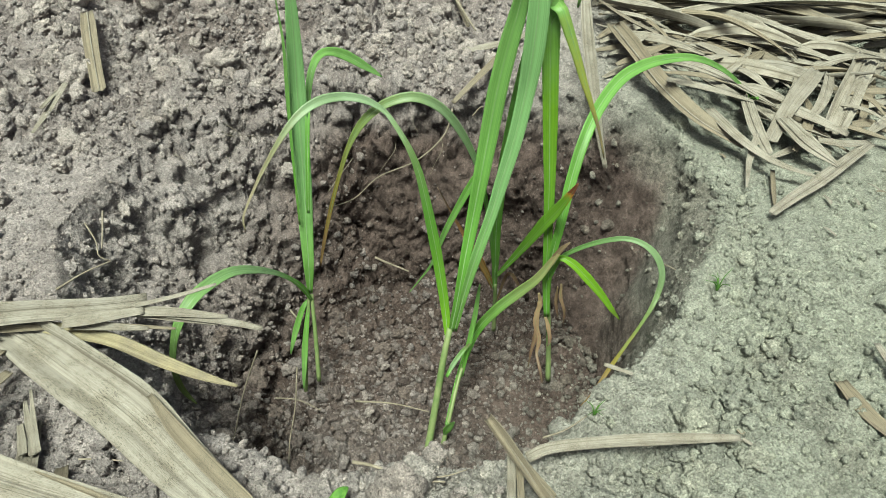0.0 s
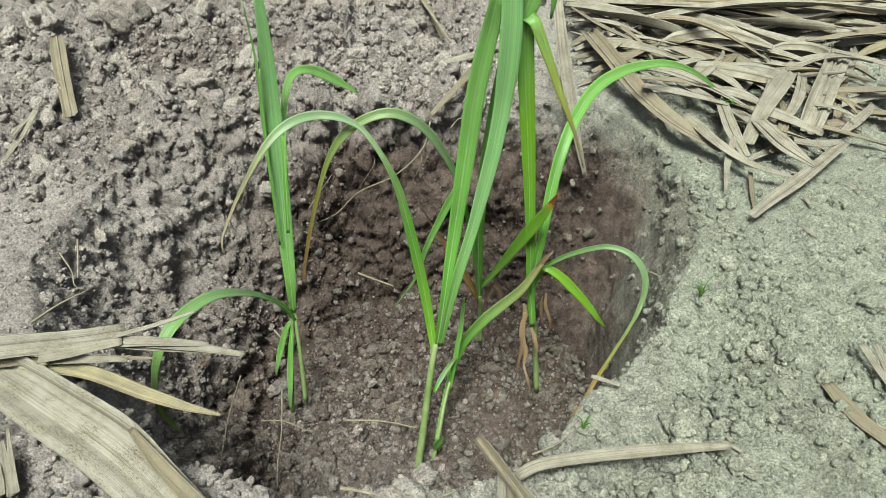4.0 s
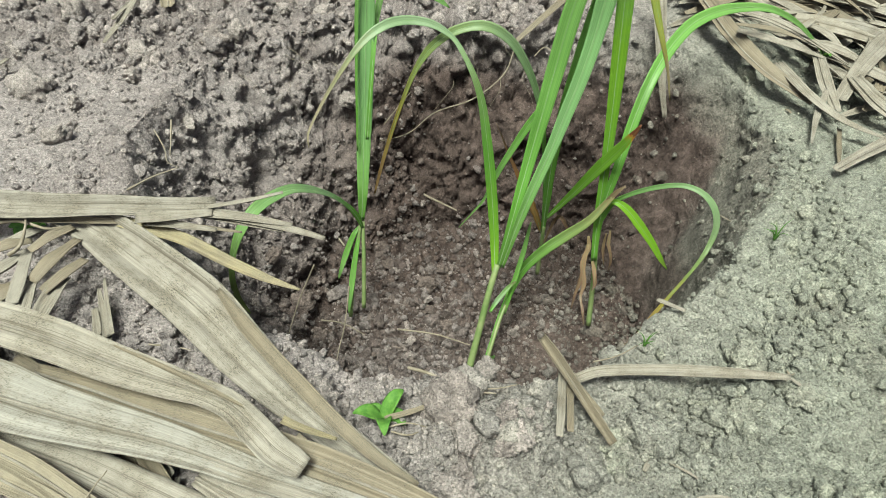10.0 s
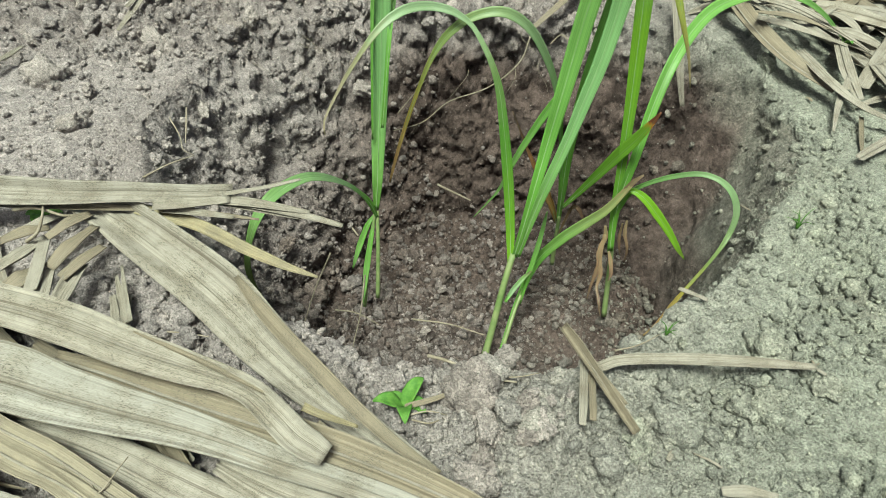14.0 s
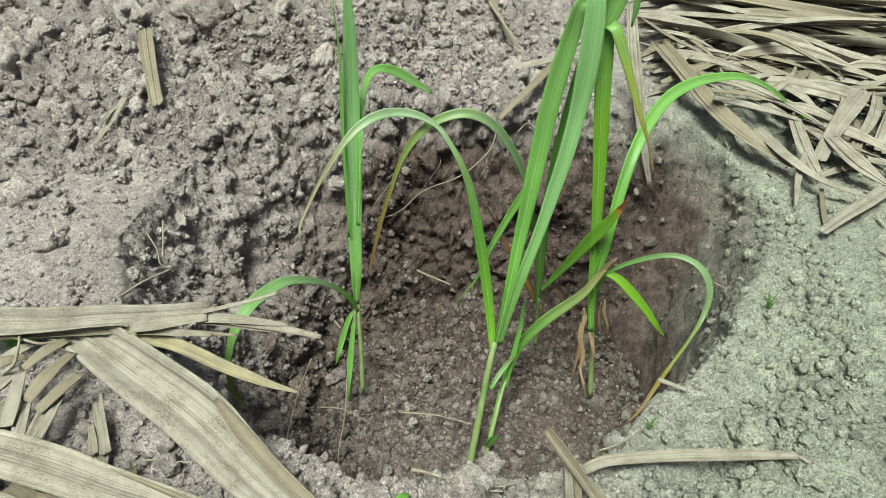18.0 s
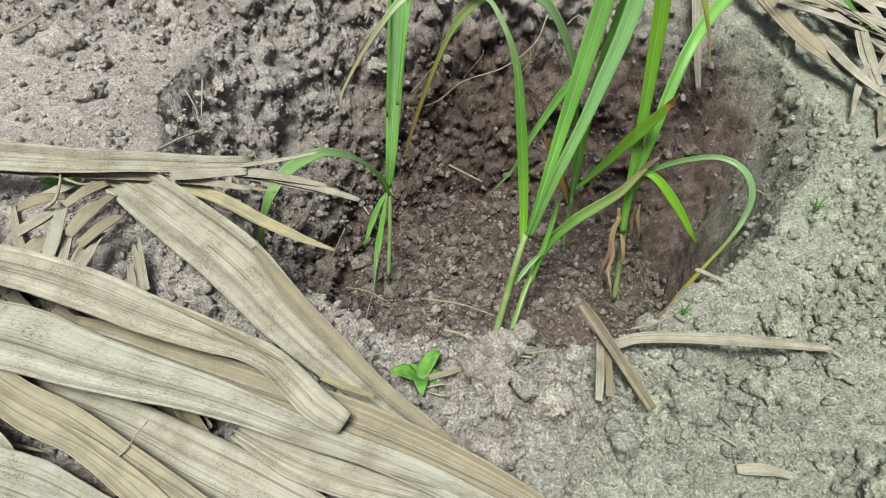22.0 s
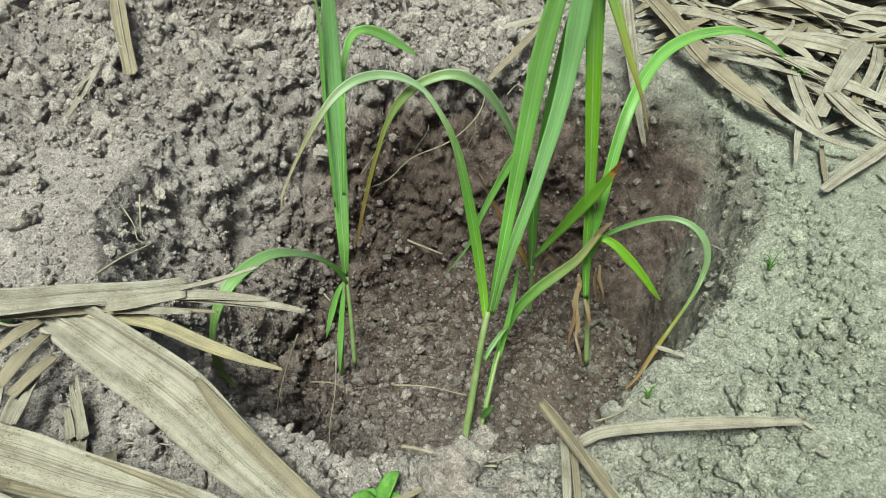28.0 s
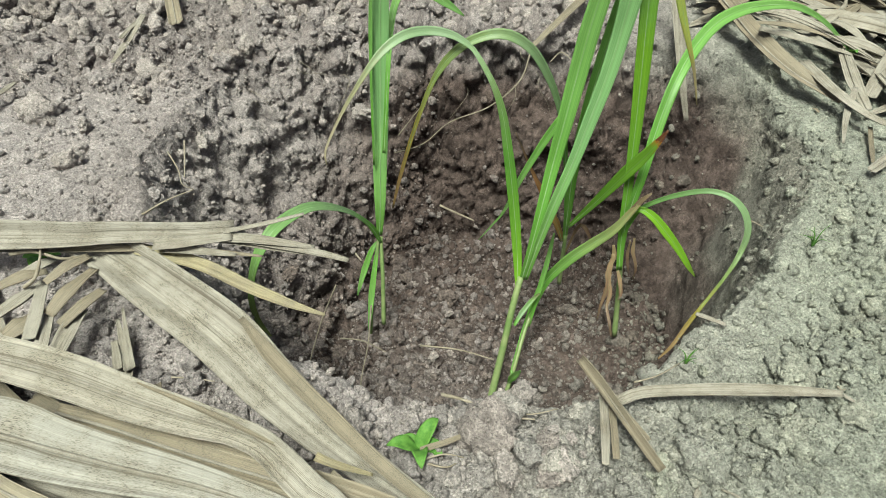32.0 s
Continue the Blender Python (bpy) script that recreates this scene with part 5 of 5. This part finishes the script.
root([(0.573, 0.480, -0.113), (0.589, 0.460, -0.109), (0.604, 0.440, -0.106)], 0.0030, 'thin root in the cut pit side')
root([(-0.466, 0.253, 0.000), (-0.444, 0.294, 0.000), (-0.408, 0.327, -0.005)], 0.004, 'pale root lying on the soil slope', True)
root([(-0.476, 0.400, 0.020), (-0.447, 0.365, 0.010), (-0.428, 0.332, 0.000), (-0.408, 0.327, -0.005)], 0.003, 'thin root lying on the soil slope', True)
root([(-0.458, 0.434, 0.020), (-0.445, 0.389, 0.010), (-0.433, 0.354, 0.000)], 0.004, 'short root stub in the soil slope', True)
root([(0.047, -0.056, 0.020), (0.077, -0.064, 0.020), (0.118, -0.072, 0.015), (0.162, -0.074, 0.010)], 0.005, 'dry brown stick on the pit edge', True)
root([(0.126, -0.069, 0.010), (0.161, -0.065, 0.012), (0.189, -0.057, 0.012)], 0.003, 'thin dry stick on the pit edge', True)
root([(0.286, -0.011, 0.020), (0.318, 0.007, 0.020), (0.349, 0.028, 0.018)], 0.003, 'thin pale grass stem on the pit edge', True)
root([(0.032, -0.142, 0.012), (0.058, -0.137, 0.016), (0.080, -0.134, 0.012)], 0.003, 'dry grass stem beside the weed', True)
root([(0.040, -0.146, 0.012), (0.061, -0.151, 0.014), (0.076, -0.139, 0.012)], 0.003, 'dry grass stem beside the weed', True)
root([(-0.534, 0.047, 0.050), (-0.519, 0.063, 0.060), (-0.531, 0.093, 0.060), (-0.546, 0.123, 0.060)], 0.006, 'dry curled stem among the leaves', True)
root([(-0.586, 0.106, 0.050), (-0.550, 0.106, 0.055), (-0.514, 0.105, 0.050), (-0.495, 0.119, 0.040)], 0.007, 'dry pale stem among the leaves', True)
root([(-0.287, -0.268, 0.045), (-0.261, -0.290, 0.050), (-0.245, -0.269, 0.060), (-0.241, -0.258, 0.060)], 0.003, 'wiry dry stem on the leaves', True)
root([(-0.300, -0.051, 0.010), (-0.271, -0.048, 0.012), (-0.244, -0.050, 0.010)], 0.003, 'thin dry stem on the soil', True)
root([(-0.218, 0.401, -0.455), (-0.165, 0.393, -0.450), (-0.112, 0.368, -0.450)], 0.004, 'thin root on the pit floor')
root([(-0.041, 0.397, -0.455), (0.047, 0.388, -0.445), (0.121, 0.369, -0.450)], 0.005, 'thin stick on the pit floor')
root([(-0.296, 0.699, -0.440), (-0.252, 0.665, -0.435), (-0.212, 0.632, -0.440)], 0.009, 'dark broken stick on the pit floor')
root([(-0.057, 0.858, -0.430), (-0.016, 0.831, -0.425), (0.053, 0.794, -0.430)], 0.008, 'dark broken stick on the pit floor')
root([(0.542, 0.011, 0.006), (0.545, 0.010, 0.006), (0.551, 0.007, 0.006)], 0.003, 'small twig on the soil', True)
root([(0.131, 1.495, 0.040), (0.179, 1.350, 0.040), (0.216, 1.217, 0.035)], 0.010, 'dry brown stem on the mound', True)
# green weeds
weed((0.026, -0.121), 0.030, 6, 'small green broad-leaved weed at the pit edge')
grass_tuft((0.597, 0.290), 0.045, 7, 'small grass tuft on the dry ground')
grass_tuft((0.361, 0.038), 0.03, 6, 'small grass tuft on the pit edge')
weed((0.813, 0.845), 0.02, 4, 'tiny green weed among dry leaves', 0.05)
grass_tuft((-1.088, 1.399), 0.05, 6, 'small yellow-green tuft on the mound')
weed((-0.579, 0.149), 0.03, 5, 'green weed under the dry leaves')
weed((-0.087, -0.337), 0.016, 5, 'flat green weed beside the dry leaves', 0.012)


# ---- the heap of dry leaves behind the pit ----
HEAP = np.random.default_rng(21)


def heap_height(x, y):
    return 0.10 * float(step(np.array(y - 0.15 * x), 0.85, 1.5)) + 0.01


FAR = []
for k in range(330):
    y = HEAP.uniform(0.95, 2.3)
    x = 0.62 + HEAP.uniform(0.0, 1.3)
    if y < 1.02 + 0.0 * x or (x > 1.2 and y < 1.15):
        continue
    near_edge = y < 1.3
    ang = HEAP.normal(-0.13, 0.13) if not near_edge else HEAP.normal(-0.4, 0.4)
    long = HEAP.uniform(0.4, 0.9) if not near_edge else HEAP.uniform(0.18, 0.42)
    bend, rise, tilt = HEAP.normal(0, 0.16), HEAP.uniform(-0.01, 0.04), HEAP.normal(0, 0.05)
    top = heap_height(x, y) * HEAP.uniform(0.35, 1.0) + 0.015
    x = max(x, 0.52 + 0.5 * long * math.cos(ang))
    pts = []
    for u in np.linspace(-0.5, 0.5, 5):
        a = ang + bend * u * 2
        pts.append((x + long * u * math.cos(a), y + long * u * math.sin(a), top + rise * math.cos(3.1 * u) + tilt * u))
    tone = HEAP.choice(["pale", "brown", "yellow"], p=[0.56, 0.38, 0.06])
    dry_leaf(pts, HEAP.uniform(0.008, 0.046), str(tone), HEAP.uniform(0.2, 1.3), HEAP.uniform(0.05, 0.4), HEAP.normal(0, 55), rib=k % 3 == 0, start=0.4,
             group="dry leaves of the heap", label="dry sugarcane leaf in a heap of trash", across=9, into=FAR if y > 1.5 or k % 3 == 0 else None)
# the farther leaves of the heap, joined
tv, tf, tu, tm, off = [], [], [], [], 0
for verts, faces, uvs, tone in FAR:
    tv.append(verts)
    tu += uvs
    tf += [tuple(i + off for i in q) for q in faces]
    tm += [("pale", "brown", "yellow").index(tone)] * len(faces)
    off += len(verts)
trash = new("leaf_trash", mesh_of("leaf_trash", np.vstack(tv), tf, STRAW["pale"], tu))
for tone in ("brown", "yellow"):
    trash.data.materials.append(STRAW[tone])
trash.data.polygons.foreach_set("material_index", tm)
tagged(trash, "deep heap of dry sugarcane leaves", "leaf trash", kind="stuff")
for k in range(95):
    x = HEAP.uniform(0.60, 1.25)
    y = max(1.10 - 1.2 * (x - 0.55), 0.66) + 0.06 + HEAP.uniform(0.0, 0.42)
    if x > 1.05 and y < 0.8:
        continue
    ang, long = HEAP.normal(-0.75, 0.4) if k % 4 else HEAP.uniform(0.3, 1.4), HEAP.uniform(0.10, 0.34)
    low = HEAP.uniform(0.004, 0.045)
    pts = [(x + long * w * math.cos(ang + 0.25 * w), y + long * w * math.sin(ang + 0.25 * w), low + 0.015 * math.cos(3 * w)) for w in (-0.5, -0.17, 0.17, 0.5)]
    dry_leaf(pts, HEAP.uniform(0.008, 0.030), str(HEAP.choice(["pale", "brown"], p=[0.55, 0.45])), HEAP.uniform(0.1, 0.6), HEAP.uniform(0.05, 0.5), HEAP.normal(0, 25), rib=False, start=0.45,
             group="dry leaves of the heap", label="broken dry leaf at the edge of the heap", across=9)


# ---- the lower layer of the near leaves ----
UNDER = np.random.default_rng(5)
for k in range(34):
    u = UNDER.random()
    x, y = -0.60 + 0.62 * u + UNDER.normal(0, 0.05), 0.02 - 0.42 * u + UNDER.normal(0, 0.10)
    if y > -0.06 - 0.45 * (x + 0.45):
        continue
    ang, long = UNDER.normal(-0.6, 0.35), UNDER.uniform(0.12, 0.38)
    pts = [(x + long * w * math.cos(ang + 0.3 * w), y + long * w * math.sin(ang + 0.3 * w), 0.008 + 0.018 * UNDER.random() * (1 - abs(w))) for w in (-0.5, -0.17, 0.17, 0.5)]
    dry_leaf(pts, UNDER.uniform(0.008, 0.034), str(UNDER.choice(["brown", "pale"], p=[0.65, 0.35])), UNDER.uniform(0.1, 0.6), UNDER.uniform(0.1, 0.6), UNDER.normal(0, 20), rib=False, start=0.5,
             label="broken dry leaf under the larger leaves", across=9)


# ---- hair roots in the crust round the pit, and bits of straw ----
FINE = np.random.default_rng(77)
for k in range(16):
    th = radians(FINE.uniform(62, 165))
    r0 = float(rim_at(np.array([th]), RIM)[0]) - 0.03
    a = np.array((PIT[0] + r0 * math.cos(th), PIT[1] + r0 * math.sin(th), -FINE.uniform(0.01, 0.16)))
    inward = np.array((-math.cos(th), -math.sin(th), 0))
    along = np.array((-math.sin(th), math.cos(th), 0)) * FINE.normal(0, 0.05)
    fall = FINE.uniform(0.03, 0.10)
    pts = [a - inward * 0.02, a + inward * 0.03, a + inward * 0.045 + along * 0.6 - np.array((0, 0, fall * 0.5)), a + inward * 0.05 + along - np.array((0, 0, fall))]
    root([tuple(p) for p in pts], FINE.uniform(0.001, 0.0018), "hair root hanging from the crumbling pit wall")
for k in range(30):
    x, y = FINE.uniform(-0.6, 0.75), FINE.uniform(-0.35, 0.02)
    if k % 3 == 0:
        x, y = FINE.uniform(0.6, 1.1), FINE.uniform(0.35, 0.75)
    if (x - PIT[0]) ** 2 + (y - PIT[1]) ** 2 < 0.56 ** 2:
        continue
    ang, long = FINE.uniform(0, 3.14), FINE.uniform(0.012, 0.045)
    pts = [(x + long * w * math.cos(ang), y + long * w * math.sin(ang), 0.004 + 0.004 * (0.5 - abs(w))) for w in (-0.5, 0.0, 0.5)]
    dry_leaf(pts, FINE.uniform(0.0025, 0.007), str(FINE.choice(["pale", "brown"])), 0.3, 0.5, rib=False, loose=True, across=5, group="bits of straw", label="small bit of straw on the dry soil")


# ---- clods and crumbs ----
def ico(sub):
    bm = bmesh.new()
    bmesh.ops.create_icosphere(bm, subdivisions=sub, radius=1.0)
    v = np.array([q.co[:] for q in bm.verts])
    f = np.array([[q.index for q in p.verts] for p in bm.faces])
    bm.free()
    return v, f


def clod_shapes(sub, count, seed):
    if sub:
        v, f = ico(sub)
    else:
        v = np.array([(1, 0, 0), (-1, 0, 0), (0, 1, 0), (0, -1, 0), (0, 0, 1), (0, 0, -1)], float)
        f = np.array([(0, 2, 4), (2, 1, 4), (1, 3, 4), (3, 0, 4), (2, 0, 5), (1, 2, 5), (3, 1, 5), (0, 3, 5)])
    out = []
    for k in range(count):
        d = 0.80 + 0.34 * fbm(v + 10 * k, 1.1, 2, seed + k)
        if sub > 1:
            d = d + 0.55 * lumps(v * 1.0 + 7 * k, 0.75, seed + k, 0.9)
        if sub > 2:
            d = d + 0.50 * crumbs(v + 3 * k, 0.42, seed + k) + 0.05 * fbm(v + 3 * k, 5.0, 3, seed)
        if sub > 3:
            d = d + 0.45 * crumbs(v + 3 * k, 0.2, seed + k + 50)
        w = v * np.maximum(d, 0.45)[:, None]
        # a few broken faces
        cut = np.random.default_rng(seed * 31 + k)
        for _ in range(4):
            nrm = cut.normal(size=3)
            nrm /= np.linalg.norm(nrm)
            w -= nrm * np.maximum(w @ nrm - cut.uniform(0.6, 0.9), 0)[:, None] * 0.7
        out.append(w * np.array((1.0, 0.85, 0.72)))
    return out, f


def turns(rng, n):
    q = rng.normal(size=(n, 4))
    q /= np.linalg.norm(q, axis=1)[:, None]
    w, x, y, z = q.T
    return np.stack([1 - 2 * (y * y + z * z), 2 * (x * y - z * w), 2 * (x * z + y * w), 2 * (x * y + z * w), 1 - 2 * (x * x + z * z), 2 * (y * z - x * w),
                     2 * (x * z - y * w), 2 * (y * z + x * w), 1 - 2 * (x * x + y * y)], 1).reshape(n, 3, 3)


CR = np.random.default_rng(99)
seen_area = g_near & (g_pts[:, 1] > -0.5) & (g_pts[:, 1] < 2.3) & (np.abs(g_pts[:, 0] - 0.05) < 0.72 + 0.58 * (g_pts[:, 1] + 0.35))
in_pit = g_down > 0.02
slope_left = in_pit * (g_pts[:, 0] < -0.05) * (g_down < 0.95)
weight = np.where(in_pit, np.where(g_down > 0.95, 1.7, 0.3) + 0.7 * slope_left, 0.03 + g_rough ** 1.6) * seen_area * (1 - 0.6 * np.minimum(g_cut, 1))
spread = np.ones(len(g_pts))
spread[g_pts[:, 1] > 1.12] = 2.2
spread *= np.clip((1.35 / (g_pts[:, 1] + 1.0)) ** 2, 0.3, 2.5)
weight = weight * spread


def joined(name, rng, sub, count, lo, hi, sink, label, even):
    shapes, f = clod_shapes(sub, 9, 300 + sub)
    share = weight + even * seen_area * spread * (1 - 0.6 * np.minimum(g_cut, 1))
    at = rng.choice(len(g_pts), count, p=share / share.sum())
    size = lo * (hi / lo) ** (rng.random(count) ** 1.6)
    size = size * np.where(g_down[at] > 0.02, 0.85, 0.68 + 0.32 * step(g_rough[at], 0.25, 0.6))
    rot = turns(rng, count)
    pick = rng.integers(0, len(shapes), count)
    nv = len(shapes[0])
    V = np.einsum("nij,nkj->nki", rot, np.array(shapes)[pick]) * size[:, None, None]
    V += (g_pts[at] + g_nrm[at] * (size * sink)[:, None] + rng.normal(0, 0.002, (count, 3)) * [1, 1, 0])[:, None, :]
    Fc = (f[None] + (np.arange(count) * nv)[:, None, None]).reshape(-1, 3)
    me = bpy.data.meshes.new(name)
    me.vertices.add(count * nv)
    me.vertices.foreach_set("co", V.astype(np.float32).ravel())
    me.loops.add(Fc.size)
    me.loops.foreach_set("vertex_index", Fc.astype(np.int32).ravel())
    me.polygons.add(len(Fc))
    me.polygons.foreach_set("loop_start", np.arange(0, Fc.size, 3, dtype=np.int32))
    me.polygons.foreach_set("loop_total", np.full(len(Fc), 3, dtype=np.int32))
    me.polygons.foreach_set("use_smooth", np.full(len(Fc), sub > 0))
    me.update(calc_edges=True)
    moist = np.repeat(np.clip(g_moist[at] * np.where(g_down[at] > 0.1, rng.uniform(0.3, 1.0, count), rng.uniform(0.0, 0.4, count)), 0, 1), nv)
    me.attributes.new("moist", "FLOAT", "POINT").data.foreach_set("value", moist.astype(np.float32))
    dug = np.repeat(dug_at(g_pts[at, 0], g_pts[at, 1]), nv)
    me.attributes.new("dug", "FLOAT", "POINT").data.foreach_set("value", dug.astype(np.float32))
    me.materials.append(CRUMB)
    return tagged(new(name, me), label, "soil crumbs", kind="stuff")


joined("soil_grit", CR, 0, 70000, 0.0012, 0.0042, 0.4, "fine loose grit of dry soil", 0.8)
joined("soil_crumbs", CR, 1, 42000, 0.0030, 0.0085, 0.3, "small loose crumbs of dry soil", 0.09)
joined("soil_lumps", CR, 2, 6500, 0.007, 0.016, 0.35, "loose lumps of crumbling soil", 0.012)
joined("soil_clumps", CR, 3, 1000, 0.013, 0.028, 0.3, "larger loose clumps of crumbling soil", 0.0)

# the larger clods, one by one
big_shapes, big_faces = clod_shapes(4, 8, 500)
big_meshes = []
for shape in big_shapes:
    # second value: pink tint of dug soil and of the painted colour cast
    for moist, pinkness in ((0.05, 0.95), (0.3, 0.95), (0.8, 0.95), (0.02, 0.1)):
        me = mesh_of("clod", shape, [tuple(int(i) for i in q) for q in big_faces], CRUMB)
        me.attributes.new("moist", "FLOAT", "POINT").data.foreach_set("value", np.full(len(shape), moist, dtype=np.float32))
        me.attributes.new("dug", "FLOAT", "POINT").data.foreach_set("value", np.full(len(shape), pinkness, dtype=np.float32))
        big_meshes.append(me)
w2 = np.where(in_pit, 0.12 * (g_down > 0.95), np.clip(g_rough - 0.35, 0, 1)) * seen_area * spread
w2 /= w2.sum()
for at in CR.choice(len(g_pts), 230, p=w2):
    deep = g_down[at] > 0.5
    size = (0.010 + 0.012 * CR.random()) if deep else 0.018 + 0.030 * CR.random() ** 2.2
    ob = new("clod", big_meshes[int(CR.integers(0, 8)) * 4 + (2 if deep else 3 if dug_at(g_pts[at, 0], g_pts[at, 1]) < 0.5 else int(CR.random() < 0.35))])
    ob.matrix_world = Matrix.LocRotScale(Vector(g_pts[at] + g_nrm[at] * size * 0.2), Euler(CR.uniform(0, 6.28, 3)), Vector((size, size, size)))
    tagged(ob, "moist brown clod on the pit floor" if deep else "crumbling grey clod of dug soil", "clod", "clods of soil")

# clods that stand out: in the pit by place, size and dampness, elsewhere by place and size
PIT_CLODS = [
    (-0.140, 0.252, 0.038, 0.8), (-0.279, 0.472, 0.039, 0.8), (-0.330, 0.471, 0.026, 0.8), (-0.309, 0.297, 0.018, 0.2),
    (-0.079, 0.622, 0.017, 0.5), (0.067, 0.424, 0.022, 0.8), (-0.132, 0.543, 0.015, 0.2), (-0.012, 0.387, 0.014, 0.2),
    (-0.064, 0.375, 0.012, 0.2), (0.007, 0.290, 0.020, 0.8), (-0.017, 0.261, 0.012, 0.2), (-0.235, 0.469, 0.017, 0.8),
    (-0.039, 0.807, 0.012, 0.2), (-0.000, 0.560, 0.033, 0.8), (0.035, 0.621, 0.019, 0.8), (-0.132, 0.700, 0.019, 0.8),
    (-0.150, 0.456, 0.015, 0.8),
]
MOUND_CLODS = [
    (-1.048, 1.035, 0.084), (-0.855, 1.275, 0.060), (-0.711, 0.939, 0.047), (-0.950, 1.166, 0.037),
    (-0.220, 0.833, 0.036), (-0.402, 1.049, 0.060), (-0.916, 1.221, 0.034), (-0.823, 0.793, 0.033),
    (-0.739, 1.351, 0.042), (-0.784, 0.531, 0.045), (-0.691, 0.506, 0.024), (-0.495, 0.565, 0.022),
    (-0.462, 0.809, 0.031), (-0.458, 0.950, 0.036), (-0.624, 0.622, 0.028), (-0.823, 0.919, 0.030),
    (-0.651, 0.375, 0.030), (-0.295, 1.034, 0.025), (-0.130, 1.333, 0.041), (-0.023, 1.182, 0.030),
    (0.109, 1.342, 0.029), (0.156, 1.120, 0.035), (0.659, 0.809, 0.032), (-0.391, 0.492, 0.024),
]
FRONT_CLODS = [
    (0.149, -0.032, 0.021), (0.175, 0.002, 0.016), (0.126, -0.044, 0.012), (0.523, -0.214, 0.021),
    (0.487, -0.243, 0.015), (0.543, -0.239, 0.018), (0.466, -0.216, 0.010), (0.450, -0.257, 0.010),
    (0.560, -0.197, 0.012), (0.180, -0.092, 0.011), (0.204, -0.100, 0.010), (0.157, -0.114, 0.007),
    (0.228, -0.082, 0.008), (0.215, -0.119, 0.007), (0.381, 0.025, 0.010),
]


def place_clod(x, y, size, damp, label):
    around = g_pts[(np.abs(g_pts[:, 0] - x) < 0.012) & (np.abs(g_pts[:, 1] - y) < 0.012)]
    kind = 2 if damp > 0.5 else 1 if damp > 0.15 else 3 if dug_at(x, y) < 0.5 else 0
    ob = new("clod", big_meshes[int(CR.integers(0, 8)) * 4 + kind])
    ob.matrix_world = Matrix.LocRotScale(Vector((x, y, float(around[:, 2].max()) + size * 0.15)), Euler(CR.uniform(0, 6.28, 3)), Vector((size, size * 0.92, size * 0.85)))
    return tagged(ob, label, "clod", "clods of soil")


for x, y, size, damp in PIT_CLODS:
    place_clod(x, y, size, damp, "moist brown clod on the pit floor" if damp > 0.5 else "dry light clod fallen into the pit")
for x, y, size in MOUND_CLODS + FRONT_CLODS:
    place_clod(x, y, size, 0.1, "large grey clod of crumbling soil")

# blocks of dug soil at the far side
for k in range(34):
    x, y = CR.uniform(-1.5, 0.5), CR.uniform(1.15, 2.2)
    size = CR.uniform(0.030, 0.062)
    ob = new("clod", big_meshes[int(CR.integers(0, 8)) * 4 + int(CR.random() < 0.4)])
    ob.matrix_world = Matrix.LocRotScale(Vector((x, y, soil_top(x, y) - size * 0.15)), Euler(CR.uniform(0, 6.28, 3)), Vector((size * 1.2, size, size * 0.85)))
    tagged(ob, "large grey block of dug soil on the mound", "clod", "clods of soil")
